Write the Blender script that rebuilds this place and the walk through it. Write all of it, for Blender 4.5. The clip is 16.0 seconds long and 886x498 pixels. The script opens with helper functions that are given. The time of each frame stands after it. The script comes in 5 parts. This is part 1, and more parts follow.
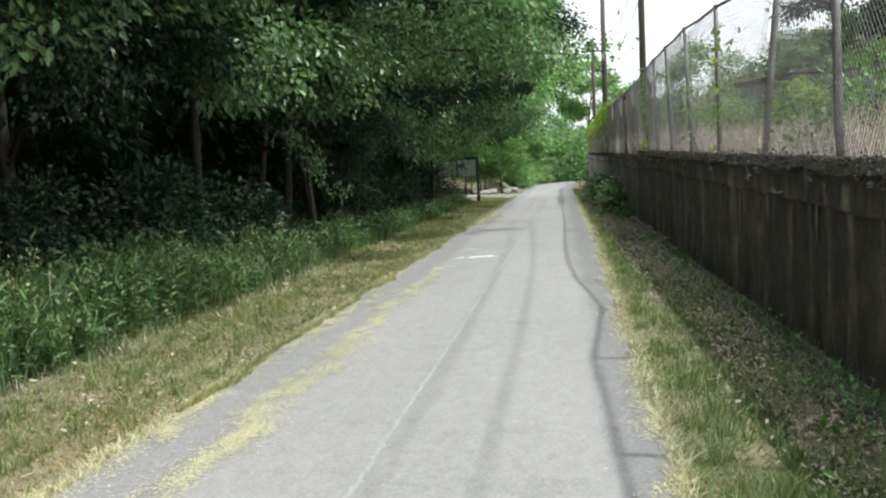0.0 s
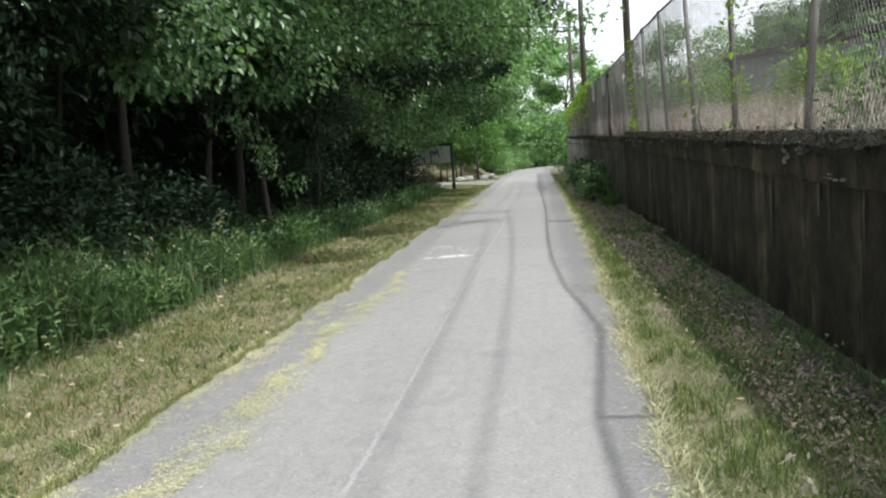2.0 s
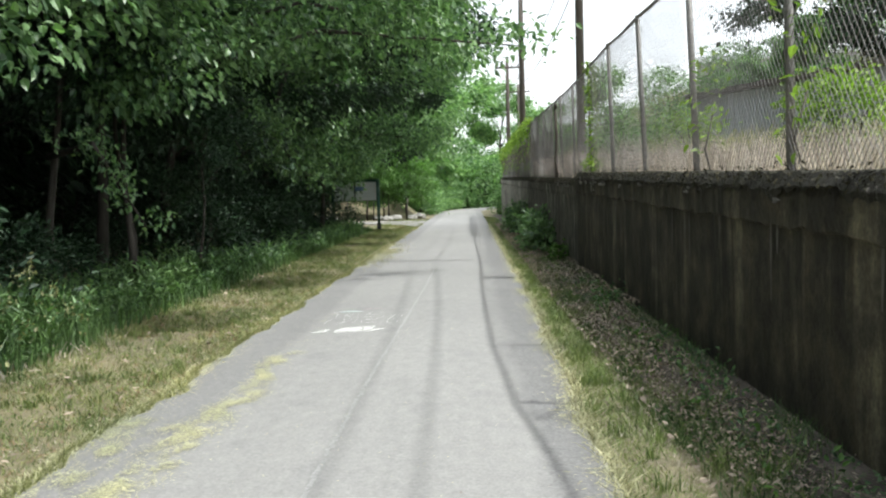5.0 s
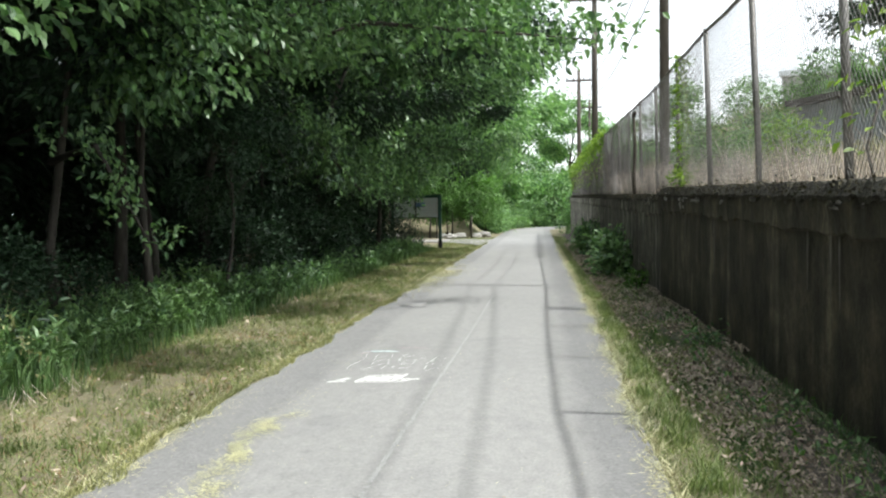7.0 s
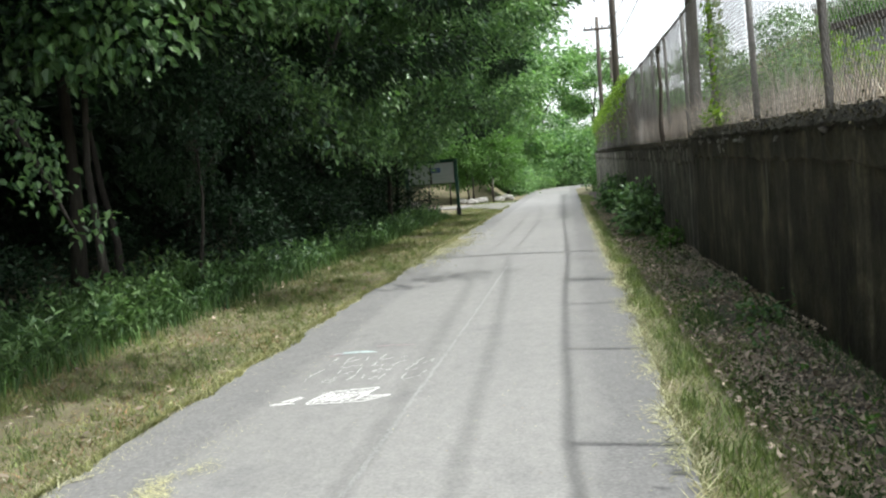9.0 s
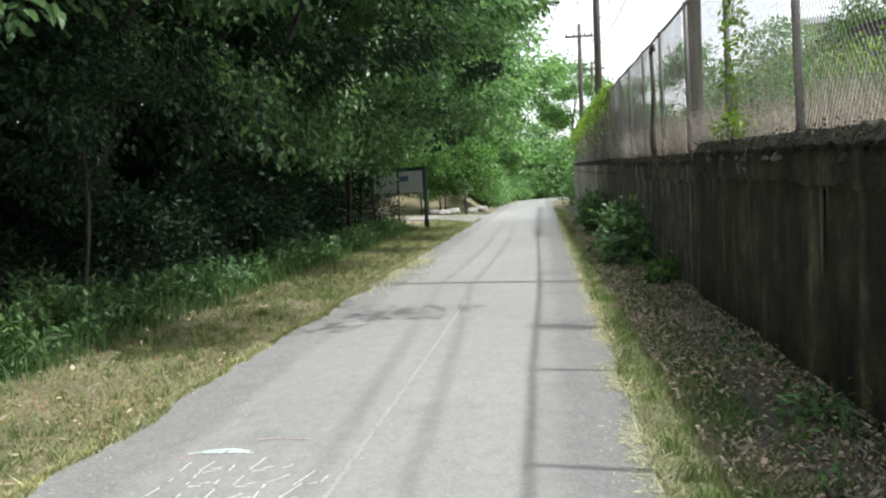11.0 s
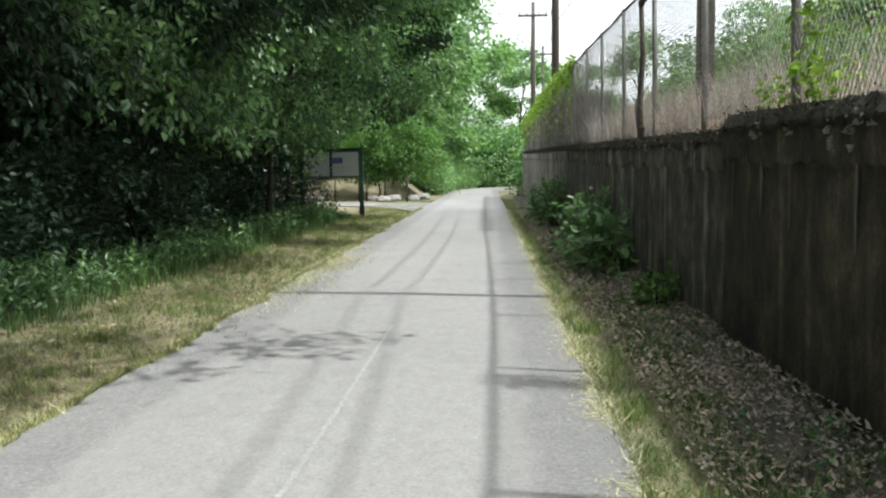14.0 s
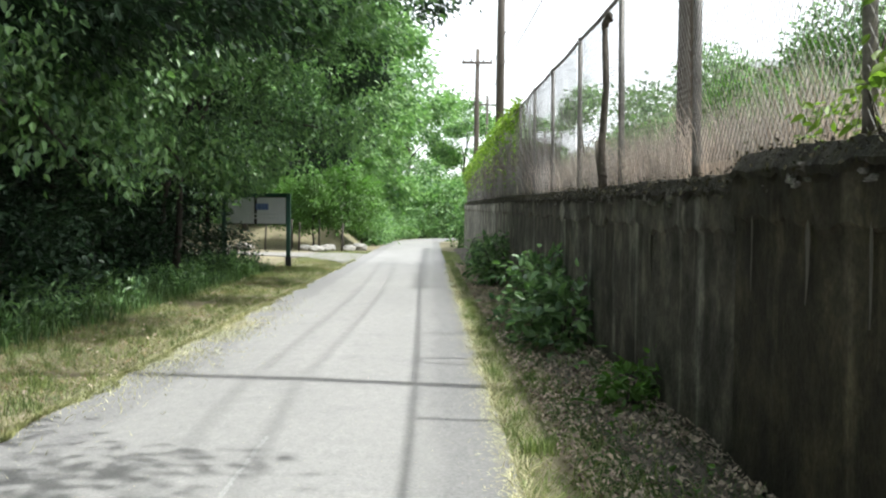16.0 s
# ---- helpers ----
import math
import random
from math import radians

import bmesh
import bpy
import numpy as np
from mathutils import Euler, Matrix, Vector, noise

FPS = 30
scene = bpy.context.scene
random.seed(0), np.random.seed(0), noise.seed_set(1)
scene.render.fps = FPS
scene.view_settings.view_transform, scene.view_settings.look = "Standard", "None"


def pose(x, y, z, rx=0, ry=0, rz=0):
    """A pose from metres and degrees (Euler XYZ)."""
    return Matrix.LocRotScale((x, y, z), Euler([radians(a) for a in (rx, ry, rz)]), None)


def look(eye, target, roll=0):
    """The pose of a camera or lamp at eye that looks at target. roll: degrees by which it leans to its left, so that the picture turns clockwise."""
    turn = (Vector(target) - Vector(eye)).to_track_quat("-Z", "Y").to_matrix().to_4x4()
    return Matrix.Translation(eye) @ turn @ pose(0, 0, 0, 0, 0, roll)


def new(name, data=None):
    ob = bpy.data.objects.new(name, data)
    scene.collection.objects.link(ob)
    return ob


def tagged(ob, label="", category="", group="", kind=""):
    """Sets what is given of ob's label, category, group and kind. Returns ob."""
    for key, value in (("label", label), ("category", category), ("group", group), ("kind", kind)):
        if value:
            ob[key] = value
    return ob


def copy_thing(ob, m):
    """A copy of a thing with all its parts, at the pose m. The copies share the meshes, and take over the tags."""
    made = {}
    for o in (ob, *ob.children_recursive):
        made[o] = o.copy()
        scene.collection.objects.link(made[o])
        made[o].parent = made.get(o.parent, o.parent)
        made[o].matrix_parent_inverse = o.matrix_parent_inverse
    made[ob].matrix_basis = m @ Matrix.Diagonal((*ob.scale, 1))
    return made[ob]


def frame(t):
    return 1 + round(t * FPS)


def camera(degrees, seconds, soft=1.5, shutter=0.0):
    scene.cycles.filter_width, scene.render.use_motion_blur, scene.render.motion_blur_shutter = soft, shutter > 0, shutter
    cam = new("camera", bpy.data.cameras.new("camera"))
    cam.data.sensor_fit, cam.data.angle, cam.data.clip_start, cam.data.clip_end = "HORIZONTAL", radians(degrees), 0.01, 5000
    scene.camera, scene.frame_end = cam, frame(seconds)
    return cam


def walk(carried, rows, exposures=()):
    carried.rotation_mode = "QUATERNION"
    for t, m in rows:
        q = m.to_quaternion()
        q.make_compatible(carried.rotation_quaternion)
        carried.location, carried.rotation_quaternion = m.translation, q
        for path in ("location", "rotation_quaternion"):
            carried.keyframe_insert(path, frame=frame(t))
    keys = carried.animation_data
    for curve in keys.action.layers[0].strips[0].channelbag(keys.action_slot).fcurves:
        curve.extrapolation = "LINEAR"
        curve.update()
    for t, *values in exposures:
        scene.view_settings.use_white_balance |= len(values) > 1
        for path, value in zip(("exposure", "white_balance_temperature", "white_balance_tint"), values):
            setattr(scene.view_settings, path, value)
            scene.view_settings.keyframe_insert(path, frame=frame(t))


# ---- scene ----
cam = camera(54.0, 16.0, soft=2.2)
PATH = [
    (0, (0.326, 0.462, 1.554), (0.048, 2.435, 1.38), -2.9),
    (0.5, (0.305, 0.802, 1.539), (-0.289, 2.699, 1.322), -5.0),
    (1, (0.291, 1.306, 1.565), (-0.342, 3.193, 1.364), -1.9),
    (1.5, (0.38, 1.815, 1.592), (0.017, 3.772, 1.395), -6.0),
    (2, (0.263, 2.502, 1.558), (0.031, 4.478, 1.351), -4.0),
    (2.5, (0.212, 3.11, 1.545), (0.141, 5.097, 1.329), -5.9),
    (3, (0.212, 3.849, 1.52), (0.253, 5.843, 1.37), -1.1),
    (3.5, (0.168, 4.333, 1.508), (0.318, 6.316, 1.3), -2.9),
    (4, (0.199, 5.016, 1.539), (0.381, 6.999, 1.346), -2.0),
    (4.5, (0.123, 5.56, 1.532), (0.194, 7.545, 1.299), -4.3),
    (5, (0.179, 6.144, 1.552), (0.112, 8.139, 1.424), -1.7),
    (5.2, (0.176, 6.318, 1.519), (0.046, 8.31, 1.408), -2.4),
    (7.5, (0.305, 8.882, 1.505), (0.066, 10.866, 1.423), -1.2),
    (8, (0.412, 9.346, 1.442), (0.124, 11.319, 1.287), -4.5),
    (10.3, (0.456, 11.884, 1.496), (0.149, 13.854, 1.338), -4.2),
    (10.5, (0.47, 12.155, 1.51), (0.156, 14.124, 1.354), -3.0),
    (11, (0.467, 12.767, 1.518), (0.231, 14.748, 1.374), -2.7),
    (11.5, (0.491, 13.277, 1.525), (0.216, 15.255, 1.42), -2.3),
    (12, (0.518, 13.613, 1.49), (-0.224, 15.466, 1.363), -4.3),
    (12.5, (0.559, 13.971, 1.498), (-0.266, 15.789, 1.385), -3.9),
    (13, (0.439, 14.729, 1.478), (-0.128, 16.642, 1.34), -2.0),
    (13.5, (0.37, 15.4, 1.455), (0.156, 17.383, 1.298), -2.6),
    (14, (0.312, 15.949, 1.447), (0.207, 17.939, 1.269), -0.8),
    (14.5, (0.384, 16.519, 1.438), (0.32, 18.513, 1.297), -1.4),
    (15, (0.428, 17.113, 1.438), (0.459, 19.11, 1.332), 0.3),
    (15.5, (0.503, 17.721, 1.447), (0.619, 19.714, 1.325), -0.1),
    (16, (0.486, 18.19, 1.468), (0.513, 20.188, 1.404), 0.6),
]
walk(cam, [(t, look(eye, target, roll)) for t, eye, target, roll in PATH], [(0.0, 0.70, 6240, 8), (0.5, 0.58, 6240, 10), (1.2, 0.62, 6240, 10), (2.7, 0.70, 6240, 9), (4.0, 0.94, 6270, 7), (5.0, 0.81, 6270, 7), (7.5, 0.87, 6270, 7), (8.1, 0.70, 6270, 7), (10.4, 0.82, 6270, 7), (11.0, 0.84, 6270, 7), (11.7, 0.95, 6270, 7), (12.5, 1.16, 6270, 7), (13.2, 1.08, 6270, 7), (14.0, 0.9, 6270, 7), (15.0, 1.12, 6270, 7), (16.0, 1.16, 6270, 7)])

# ---- world and sun ----
SUN = Vector((1.93, -0.3, 3.58)).normalized()
world = bpy.data.worlds.new("sky_world")
scene.world = world
world.use_nodes = True
wn = world.node_tree.nodes
sky = wn.new("ShaderNodeTexSky")
sky.sky_type = "NISHITA"
sky.sun_disc = False
sky.sun_elevation = math.asin(SUN.z)
sky.sun_rotation = math.atan2(SUN.x, SUN.y)
sky.air_density, sky.dust_density, sky.ozone_density = 1.0, 6.0, 0.6
haze = wn.new("ShaderNodeMix")
haze.data_type = "RGBA"
haze.inputs[0].default_value = 0.7
haze.inputs[7].default_value = (8.4, 8.55, 8.7, 1)  # thin white summer haze over the whole sky
world.node_tree.links.new(sky.outputs[0], haze.inputs[6])
wn["Background"].inputs[1].default_value = 0.14
world.node_tree.links.new(haze.outputs[2], wn["Background"].inputs[0])
sun = new("sun", bpy.data.lights.new("sun", "SUN"))
sun.data.energy, sun.data.angle, sun.data.color = 2.9, radians(1.1), (1.0, 0.98, 0.92)
sun.matrix_world = look(SUN * 60, (0, 0, 0))


# ---- materials ----
def shader(name):
    m = bpy.data.materials.new(name)
    m.use_nodes = True
    return m, m.node_tree.nodes, m.node_tree.links, m.node_tree.nodes["Principled BSDF"]


def noise_at(n, l, scale, stretch=(1, 1, 1), detail=4.0, rough=0.6):
    co = n.new("ShaderNodeTexCoord")
    mp = n.new("ShaderNodeMapping")
    mp.inputs["Scale"].default_value = stretch
    tx = n.new("ShaderNodeTexNoise")
    tx.inputs["Scale"].default_value, tx.inputs["Detail"].default_value = scale, detail
    tx.inputs["Roughness"].default_value = rough
    l.new(co.outputs["Object"], mp.inputs["Vector"])
    l.new(mp.outputs["Vector"], tx.inputs["Vector"])
    return tx.outputs["Fac"]


def ramp(n, l, fac, stops):
    r = n.new("ShaderNodeValToRGB")
    el = r.color_ramp.elements
    while len(el) < len(stops):
        el.new(0.5)
    for e, (p, c) in zip(el, stops):
        e.position, e.color = p, (*c, 1) if len(c) == 3 else c
    l.new(fac, r.inputs["Fac"])
    return r.outputs["Color"]


def mixed(n, l, fac, a, b, mode="MIX"):
    mx = n.new("ShaderNodeMix")
    mx.data_type, mx.blend_type = "RGBA", mode
    for sock, v in ((0, fac), (6, a), (7, b)):
        if isinstance(v, (int, float)):
            mx.inputs[sock].default_value = v
        elif isinstance(v, tuple):
            mx.inputs[sock].default_value = (*v, 1)
        else:
            l.new(v, mx.inputs[sock])
    return mx.outputs[2]


def bumped(n, l, bsdf, height, strength, dist=0.02):
    b = n.new("ShaderNodeBump")
    b.inputs["Strength"].default_value, b.inputs["Distance"].default_value = strength, dist
    l.new(height, b.inputs["Height"])
    l.new(b.outputs["Normal"], bsdf.inputs["Normal"])


def two_scale(name, dark, light, big, small, rough=0.85, bump=0.4, stretch=(1, 1, 1), metal=0.0, grain=0.35):
    """A surface whose colour wanders at a broad and at a fine scale."""
    m, n, l, b = shader(name)
    base = ramp(n, l, noise_at(n, l, big, stretch), [(0.3, dark), (0.7, light)])
    fine = noise_at(n, l, small, stretch, 6.0)
    g = ramp(n, l, fine, [(0.25, (1 - grain,) * 3), (0.75, (1 + grain,) * 3)])
    l.new(mixed(n, l, 1.0, base, g, "MULTIPLY"), b.inputs["Base Color"])
    b.inputs["Roughness"].default_value, b.inputs["Metallic"].default_value = rough, metal
    if bump:
        bumped(n, l, b, fine, bump)
    return m


def leaf_material(name, dark, light, rough=0.4, through_light=0.25, gloss=0.5, glow=(1.0, 1.25, 0.62)):
    """Leaves: every leaf its own shade, a waxy sheen, some light passing through."""
    m, n, l, b = shader(name)
    geo = n.new("ShaderNodeNewGeometry")
    col = ramp(n, l, geo.outputs["Random Per Island"], [(0.0, dark), (0.65, light), (1.0, tuple(min(1, c * 1.5) for c in light))])
    broad = ramp(n, l, noise_at(n, l, 0.6), [(0.3, (0.7, 0.75, 0.7)), (0.7, (1.2, 1.15, 1.0))])
    col = mixed(n, l, 1.0, col, broad, "MULTIPLY")
    l.new(col, b.inputs["Base Color"])
    b.inputs["Roughness"].default_value = rough
    b.inputs["Specular IOR Level"].default_value = gloss
    tr = n.new("ShaderNodeBsdfTranslucent")
    l.new(mixed(n, l, 1.0, col, glow, "MULTIPLY"), tr.inputs["Color"])
    sh = n.new("ShaderNodeMixShader")
    sh.inputs[0].default_value = through_light
    l.new(b.outputs[0], sh.inputs[1])
    l.new(tr.outputs[0], sh.inputs[2])
    l.new(sh.outputs[0], n["Material Output"].inputs["Surface"])
    return m


def asphalt_material():
    m, n, l, b = shader("bleached_asphalt")
    broad = ramp(n, l, noise_at(n, l, 0.35, (1, 0.35, 1)), [(0.3, (0.228, 0.226, 0.223)), (0.7, (0.28, 0.276, 0.27))])
    grit = ramp(n, l, noise_at(n, l, 55.0, detail=4.0), [(0.3, (0.8, 0.8, 0.815)), (0.5, (0.99, 0.99, 0.99)), (0.72, (1.2, 1.195, 1.18))])
    col = mixed(n, l, 1.0, broad, grit, "MULTIPLY")
    blot = ramp(n, l, noise_at(n, l, 1.7, detail=6.0), [(0.56, (1, 1, 1)), (0.75, (0.84, 0.84, 0.86))])
    col = mixed(n, l, 1.0, col, blot, "MULTIPLY")
    wear = ramp(n, l, noise_at(n, l, 11.0, (1, 0.5, 1), 5.0), [(0.3, (0.9, 0.9, 0.905)), (0.7, (1.08, 1.08, 1.075))])
    col = mixed(n, l, 1.0, col, wear, "MULTIPLY")
    geo, sep, wob, rim = n.new("ShaderNodeNewGeometry"), n.new("ShaderNodeSeparateXYZ"), n.new("ShaderNodeMath"), n.new("ShaderNodeMath")
    l.new(geo.outputs["Position"], sep.inputs[0])
    wob.operation, rim.operation = "MULTIPLY_ADD", "ABSOLUTE"  # older, coarser margins left and right of the newer strip
    wob.inputs[1].default_value = 0.34
    l.new(noise_at(n, l, 1.6, (1, 0.5, 1), 5.0), wob.inputs[0])
    l.new(sep.outputs[0], wob.inputs[2])
    off = n.new("ShaderNodeMath")
    off.inputs[1].default_value = 0.45
    l.new(wob.outputs[0], off.inputs[0])
    l.new(off.outputs[0], rim.inputs[0])
    half = n.new("ShaderNodeMath")
    half.operation = "MULTIPLY"
    half.inputs[1].default_value = 0.5
    l.new(rim.outputs[0], half.inputs[0])
    margin = ramp(n, l, half.outputs[0], [(0.55, (0, 0, 0)), (0.61, (1, 1, 1))])
    rough = ramp(n, l, noise_at(n, l, 30.0, detail=5.0), [(0.35, (0.7, 0.7, 0.715)), (0.7, (0.97, 0.97, 0.98))])
    l.new(mixed(n, l, margin, col, mixed(n, l, 1.0, col, rough, "MULTIPLY")), b.inputs["Base Color"])
    b.inputs["Roughness"].default_value = 0.9
    bumped(n, l, b, noise_at(n, l, 120.0, detail=2.0), 0.5, 0.004)
    return m


def concrete_material(name="grimy_concrete", lift=1.0, tint=(1, 1, 1)):
    """Old grimy concrete: black algae, rusty and chalky streaks that run down."""
    m, n, l, b = shader(name)
    base = ramp(n, l, noise_at(n, l, 1.3, (1, 1, 0.45), 8.0), [(0.32, (0.018 * lift, 0.015 * lift, 0.011 * lift)), (0.52, (0.052 * lift, 0.045 * lift, 0.034 * lift)), (0.75, (0.115 * lift, 0.103 * lift, 0.082 * lift))])
    streak = noise_at(n, l, 2.2, (1, 1, 0.07), 5.0)
    col = mixed(n, l, ramp(n, l, streak, [(0.54, (0, 0, 0)), (0.68, (0.85, 0.85, 0.85))]), base, (0.17 * lift, 0.155 * lift, 0.125 * lift))
    drip = noise_at(n, l, 4.5, (1, 1, 0.05), 3.0)
    col = mixed(n, l, ramp(n, l, drip, [(0.3, (0.5, 0.5, 0.5)), (0.45, (0, 0, 0))]), col, (0.028, 0.026, 0.022))
    blotch = ramp(n, l, noise_at(n, l, 3.4, (1, 1, 0.8), 7.0, 0.7), [(0.32, (0.3, 0.28, 0.25)), (0.5, (0.85, 0.83, 0.78)), (0.68, (1.9, 1.8, 1.55))])
    col = mixed(n, l, 1.0, col, blotch, "MULTIPLY")
    pits = ramp(n, l, noise_at(n, l, 35.0, detail=8.0), [(0.25, (0.6, 0.6, 0.6)), (0.75, (1.35, 1.35, 1.35))])
    col = mixed(n, l, 1.0, col, tint, "MULTIPLY")
    l.new(mixed(n, l, 1.0, col, pits, "MULTIPLY"), b.inputs["Base Color"])
    b.inputs["Roughness"].default_value = 0.93
    bumped(n, l, b, noise_at(n, l, 22.0, detail=8.0), 0.7, 0.02)
    return m


ASPHALT = asphalt_material()
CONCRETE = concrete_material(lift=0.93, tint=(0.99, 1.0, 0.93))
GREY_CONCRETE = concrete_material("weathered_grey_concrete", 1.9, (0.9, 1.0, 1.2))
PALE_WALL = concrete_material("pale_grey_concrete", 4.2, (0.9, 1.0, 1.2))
FRESH_CONCRETE = two_scale("pale_concrete", (0.26, 0.255, 0.245), (0.4, 0.39, 0.37), 1.2, 26.0, 0.9, 0.4, (1, 1, 0.3))
SOIL = two_scale("dry_soil", (0.12, 0.108, 0.066), (0.25, 0.222, 0.135), 0.8, 18.0, 0.95, 0.8)
GRAVEL = two_scale("pale_gravel", (0.18, 0.175, 0.165), (0.27, 0.26, 0.245), 1.5, 60.0, 0.95, 0.8)
BARK = two_scale("bark", (0.028, 0.024, 0.02), (0.07, 0.06, 0.05), 3.0, 22.0, 0.92, 0.9, (1, 1, 0.25))
DEAD_WOOD = two_scale("dead_wood", (0.05, 0.042, 0.036), (0.14, 0.12, 0.1), 6.0, 40.0, 0.9, 0.8, (1, 1, 0.3))
POLE_WOOD = two_scale("weathered_pole_wood", (0.075, 0.062, 0.052), (0.15, 0.13, 0.11), 1.2, 30.0, 0.88, 0.5, (1, 1, 0.06))
STEEL = two_scale("rusty_galvanised_steel", (0.13, 0.12, 0.11), (0.27, 0.26, 0.25), 3.0, 40.0, 0.55, 0.2, metal=0.45)
WIRE = two_scale("dull_wire", (0.13, 0.125, 0.12), (0.25, 0.24, 0.235), 2.0, 20.0, 0.5, 0.0, metal=0.6)
CABLE = two_scale("black_cable", (0.02, 0.02, 0.02), (0.04, 0.04, 0.04), 2.0, 20.0, 0.6, 0.0)
GREEN_PAINT = two_scale("green_paint", (0.012, 0.05, 0.034), (0.018, 0.07, 0.046), 4.0, 40.0, 0.45, 0.1, grain=0.15)
DARK_PAINT = two_scale("dark_paint", (0.012, 0.014, 0.014), (0.025, 0.028, 0.028), 4.0, 40.0, 0.6, 0.1)
PANEL_WHITE = two_scale("map_paper", (0.8, 0.83, 0.86), (0.86, 0.88, 0.9), 4.0, 20.0, 0.18, 0.0, grain=0.05)
PANEL_GREY = two_scale("faded_panel", (0.66, 0.69, 0.71), (0.76, 0.79, 0.8), 3.0, 16.0, 0.4, 0.0, grain=0.08)
PRINT_BLUE = two_scale("blue_print", (0.1, 0.16, 0.4), (0.2, 0.28, 0.5), 9.0, 30.0, 0.4, 0.0, grain=0.2)
ROCK = two_scale("pale_rock", (0.2, 0.195, 0.18), (0.34, 0.33, 0.3), 3.0, 14.0, 0.9, 0.6)
CHALK = two_scale("chalk", (0.66, 0.66, 0.65), (0.88, 0.88, 0.87), 14.0, 90.0, 0.95, 0.0, grain=0.5)
FAINT_CHALK = two_scale("faint_chalk", (0.275, 0.275, 0.273), (0.345, 0.343, 0.34), 5.0, 70.0, 0.95, 0.0)
BLUE_CHALK = two_scale("blue_chalk", (0.42, 0.52, 0.53), (0.55, 0.64, 0.64), 6.0, 60.0, 0.95, 0.0)
# leaf colour lifted towards the sunlit canopy
LEAF = leaf_material("broad_leaf", (0.052, 0.112, 0.06), (0.168, 0.278, 0.13), 0.4, 0.3)
# leaf colour darkened to stand for the deep shade inside the woods
LEAF_SHADED = leaf_material("shade_darkened_leaf", (0.013, 0.03, 0.018), (0.033, 0.066, 0.036), 0.5, 0.12, 0.3)
LEAF_FRESH = leaf_material("fresh_leaf", (0.06, 0.13, 0.03), (0.11, 0.22, 0.05), 0.5, 0.35)
# paled green: distance haze and sky light put into the leaf colour
LEAF_HAZY = leaf_material("hazy_leaf", (0.1, 0.185, 0.098), (0.21, 0.33, 0.165), 0.5, 0.42)
VINE = leaf_material("vine_leaf", (0.1, 0.17, 0.03), (0.21, 0.3, 0.06), 0.5, 0.5)
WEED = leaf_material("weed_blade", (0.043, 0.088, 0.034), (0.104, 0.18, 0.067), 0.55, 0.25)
WEED_TIP = leaf_material("weed_plume", (0.13, 0.15, 0.07), (0.26, 0.26, 0.14), 0.6, 0.25)
LAWN = leaf_material("mown_blade", (0.145, 0.155, 0.07), (0.3, 0.305, 0.15), 0.65, 0.17)
LAWN_GREEN = leaf_material("green_blade", (0.085, 0.125, 0.045), (0.18, 0.225, 0.085), 0.6, 0.2)
STRAW = leaf_material("dry_straw", (0.31, 0.275, 0.235), (0.52, 0.47, 0.41), 0.7, 0.15, glow=(1.0, 0.97, 0.92))
CLIPPING = leaf_material("dry_clipping", (0.37, 0.365, 0.235), (0.52, 0.51, 0.35), 0.7, 0.12, glow=(1.0, 0.97, 0.92))
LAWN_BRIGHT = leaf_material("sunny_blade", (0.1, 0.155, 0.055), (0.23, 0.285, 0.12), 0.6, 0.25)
DEAD_GRASS = leaf_material("dead_blade", (0.17, 0.1, 0.06), (0.3, 0.19, 0.11), 0.7, 0.1, glow=(1.0, 0.97, 0.92))
STALK = leaf_material("dry_stalk", (0.33, 0.285, 0.28), (0.57, 0.5, 0.495), 0.8, 0.3, glow=(1.0, 0.97, 0.92))
MOSS_MAT = two_scale("moss_mat", (0.012, 0.011, 0.008), (0.05, 0.046, 0.032), 5.0, 45.0, 0.95, 1.0, grain=0.6)
HUMUS = two_scale("dark_humus", (0.055, 0.046, 0.039), (0.145, 0.122, 0.103), 2.5, 30.0, 0.95, 0.9)
DEAD_VINE = leaf_material("dead_vine", (0.06, 0.045, 0.036), (0.15, 0.12, 0.1), 0.85, 0.05, glow=(1.0, 0.97, 0.92))
MOSS = leaf_material("black_moss", (0.012, 0.012, 0.008), (0.05, 0.045, 0.025), 0.9, 0.02)
LIME = two_scale("lime_crust", (0.06, 0.056, 0.046), (0.15, 0.14, 0.122), 7.0, 50.0, 0.9, 0.3, (1, 1, 0.2))
SHED_GREY = two_scale("grey_cladding", (0.28, 0.3, 0.34), (0.36, 0.38, 0.42), 1.0, 12.0, 0.55, 0.1, (1, 1, 0.2), grain=0.12)
SHED_DARK = two_scale("brown_roofing", (0.06, 0.05, 0.045), (0.11, 0.095, 0.085), 1.5, 15.0, 0.8, 0.3)
LITTER = leaf_material("dead_leaf", (0.125, 0.1, 0.084), (0.39, 0.32, 0.278), 0.7, 0.1, glow=(1.0, 0.97, 0.92))


# ---- helpers of this place ----
def part(name, bm, material, parent=None, label=""):
    me = bpy.data.meshes.new(name)
    bm.to_mesh(me)
    bm.free()
    me.materials.append(material)
    ob = new(name, me)
    if parent is not None:
        ob.parent = parent
    return tagged(ob, label)


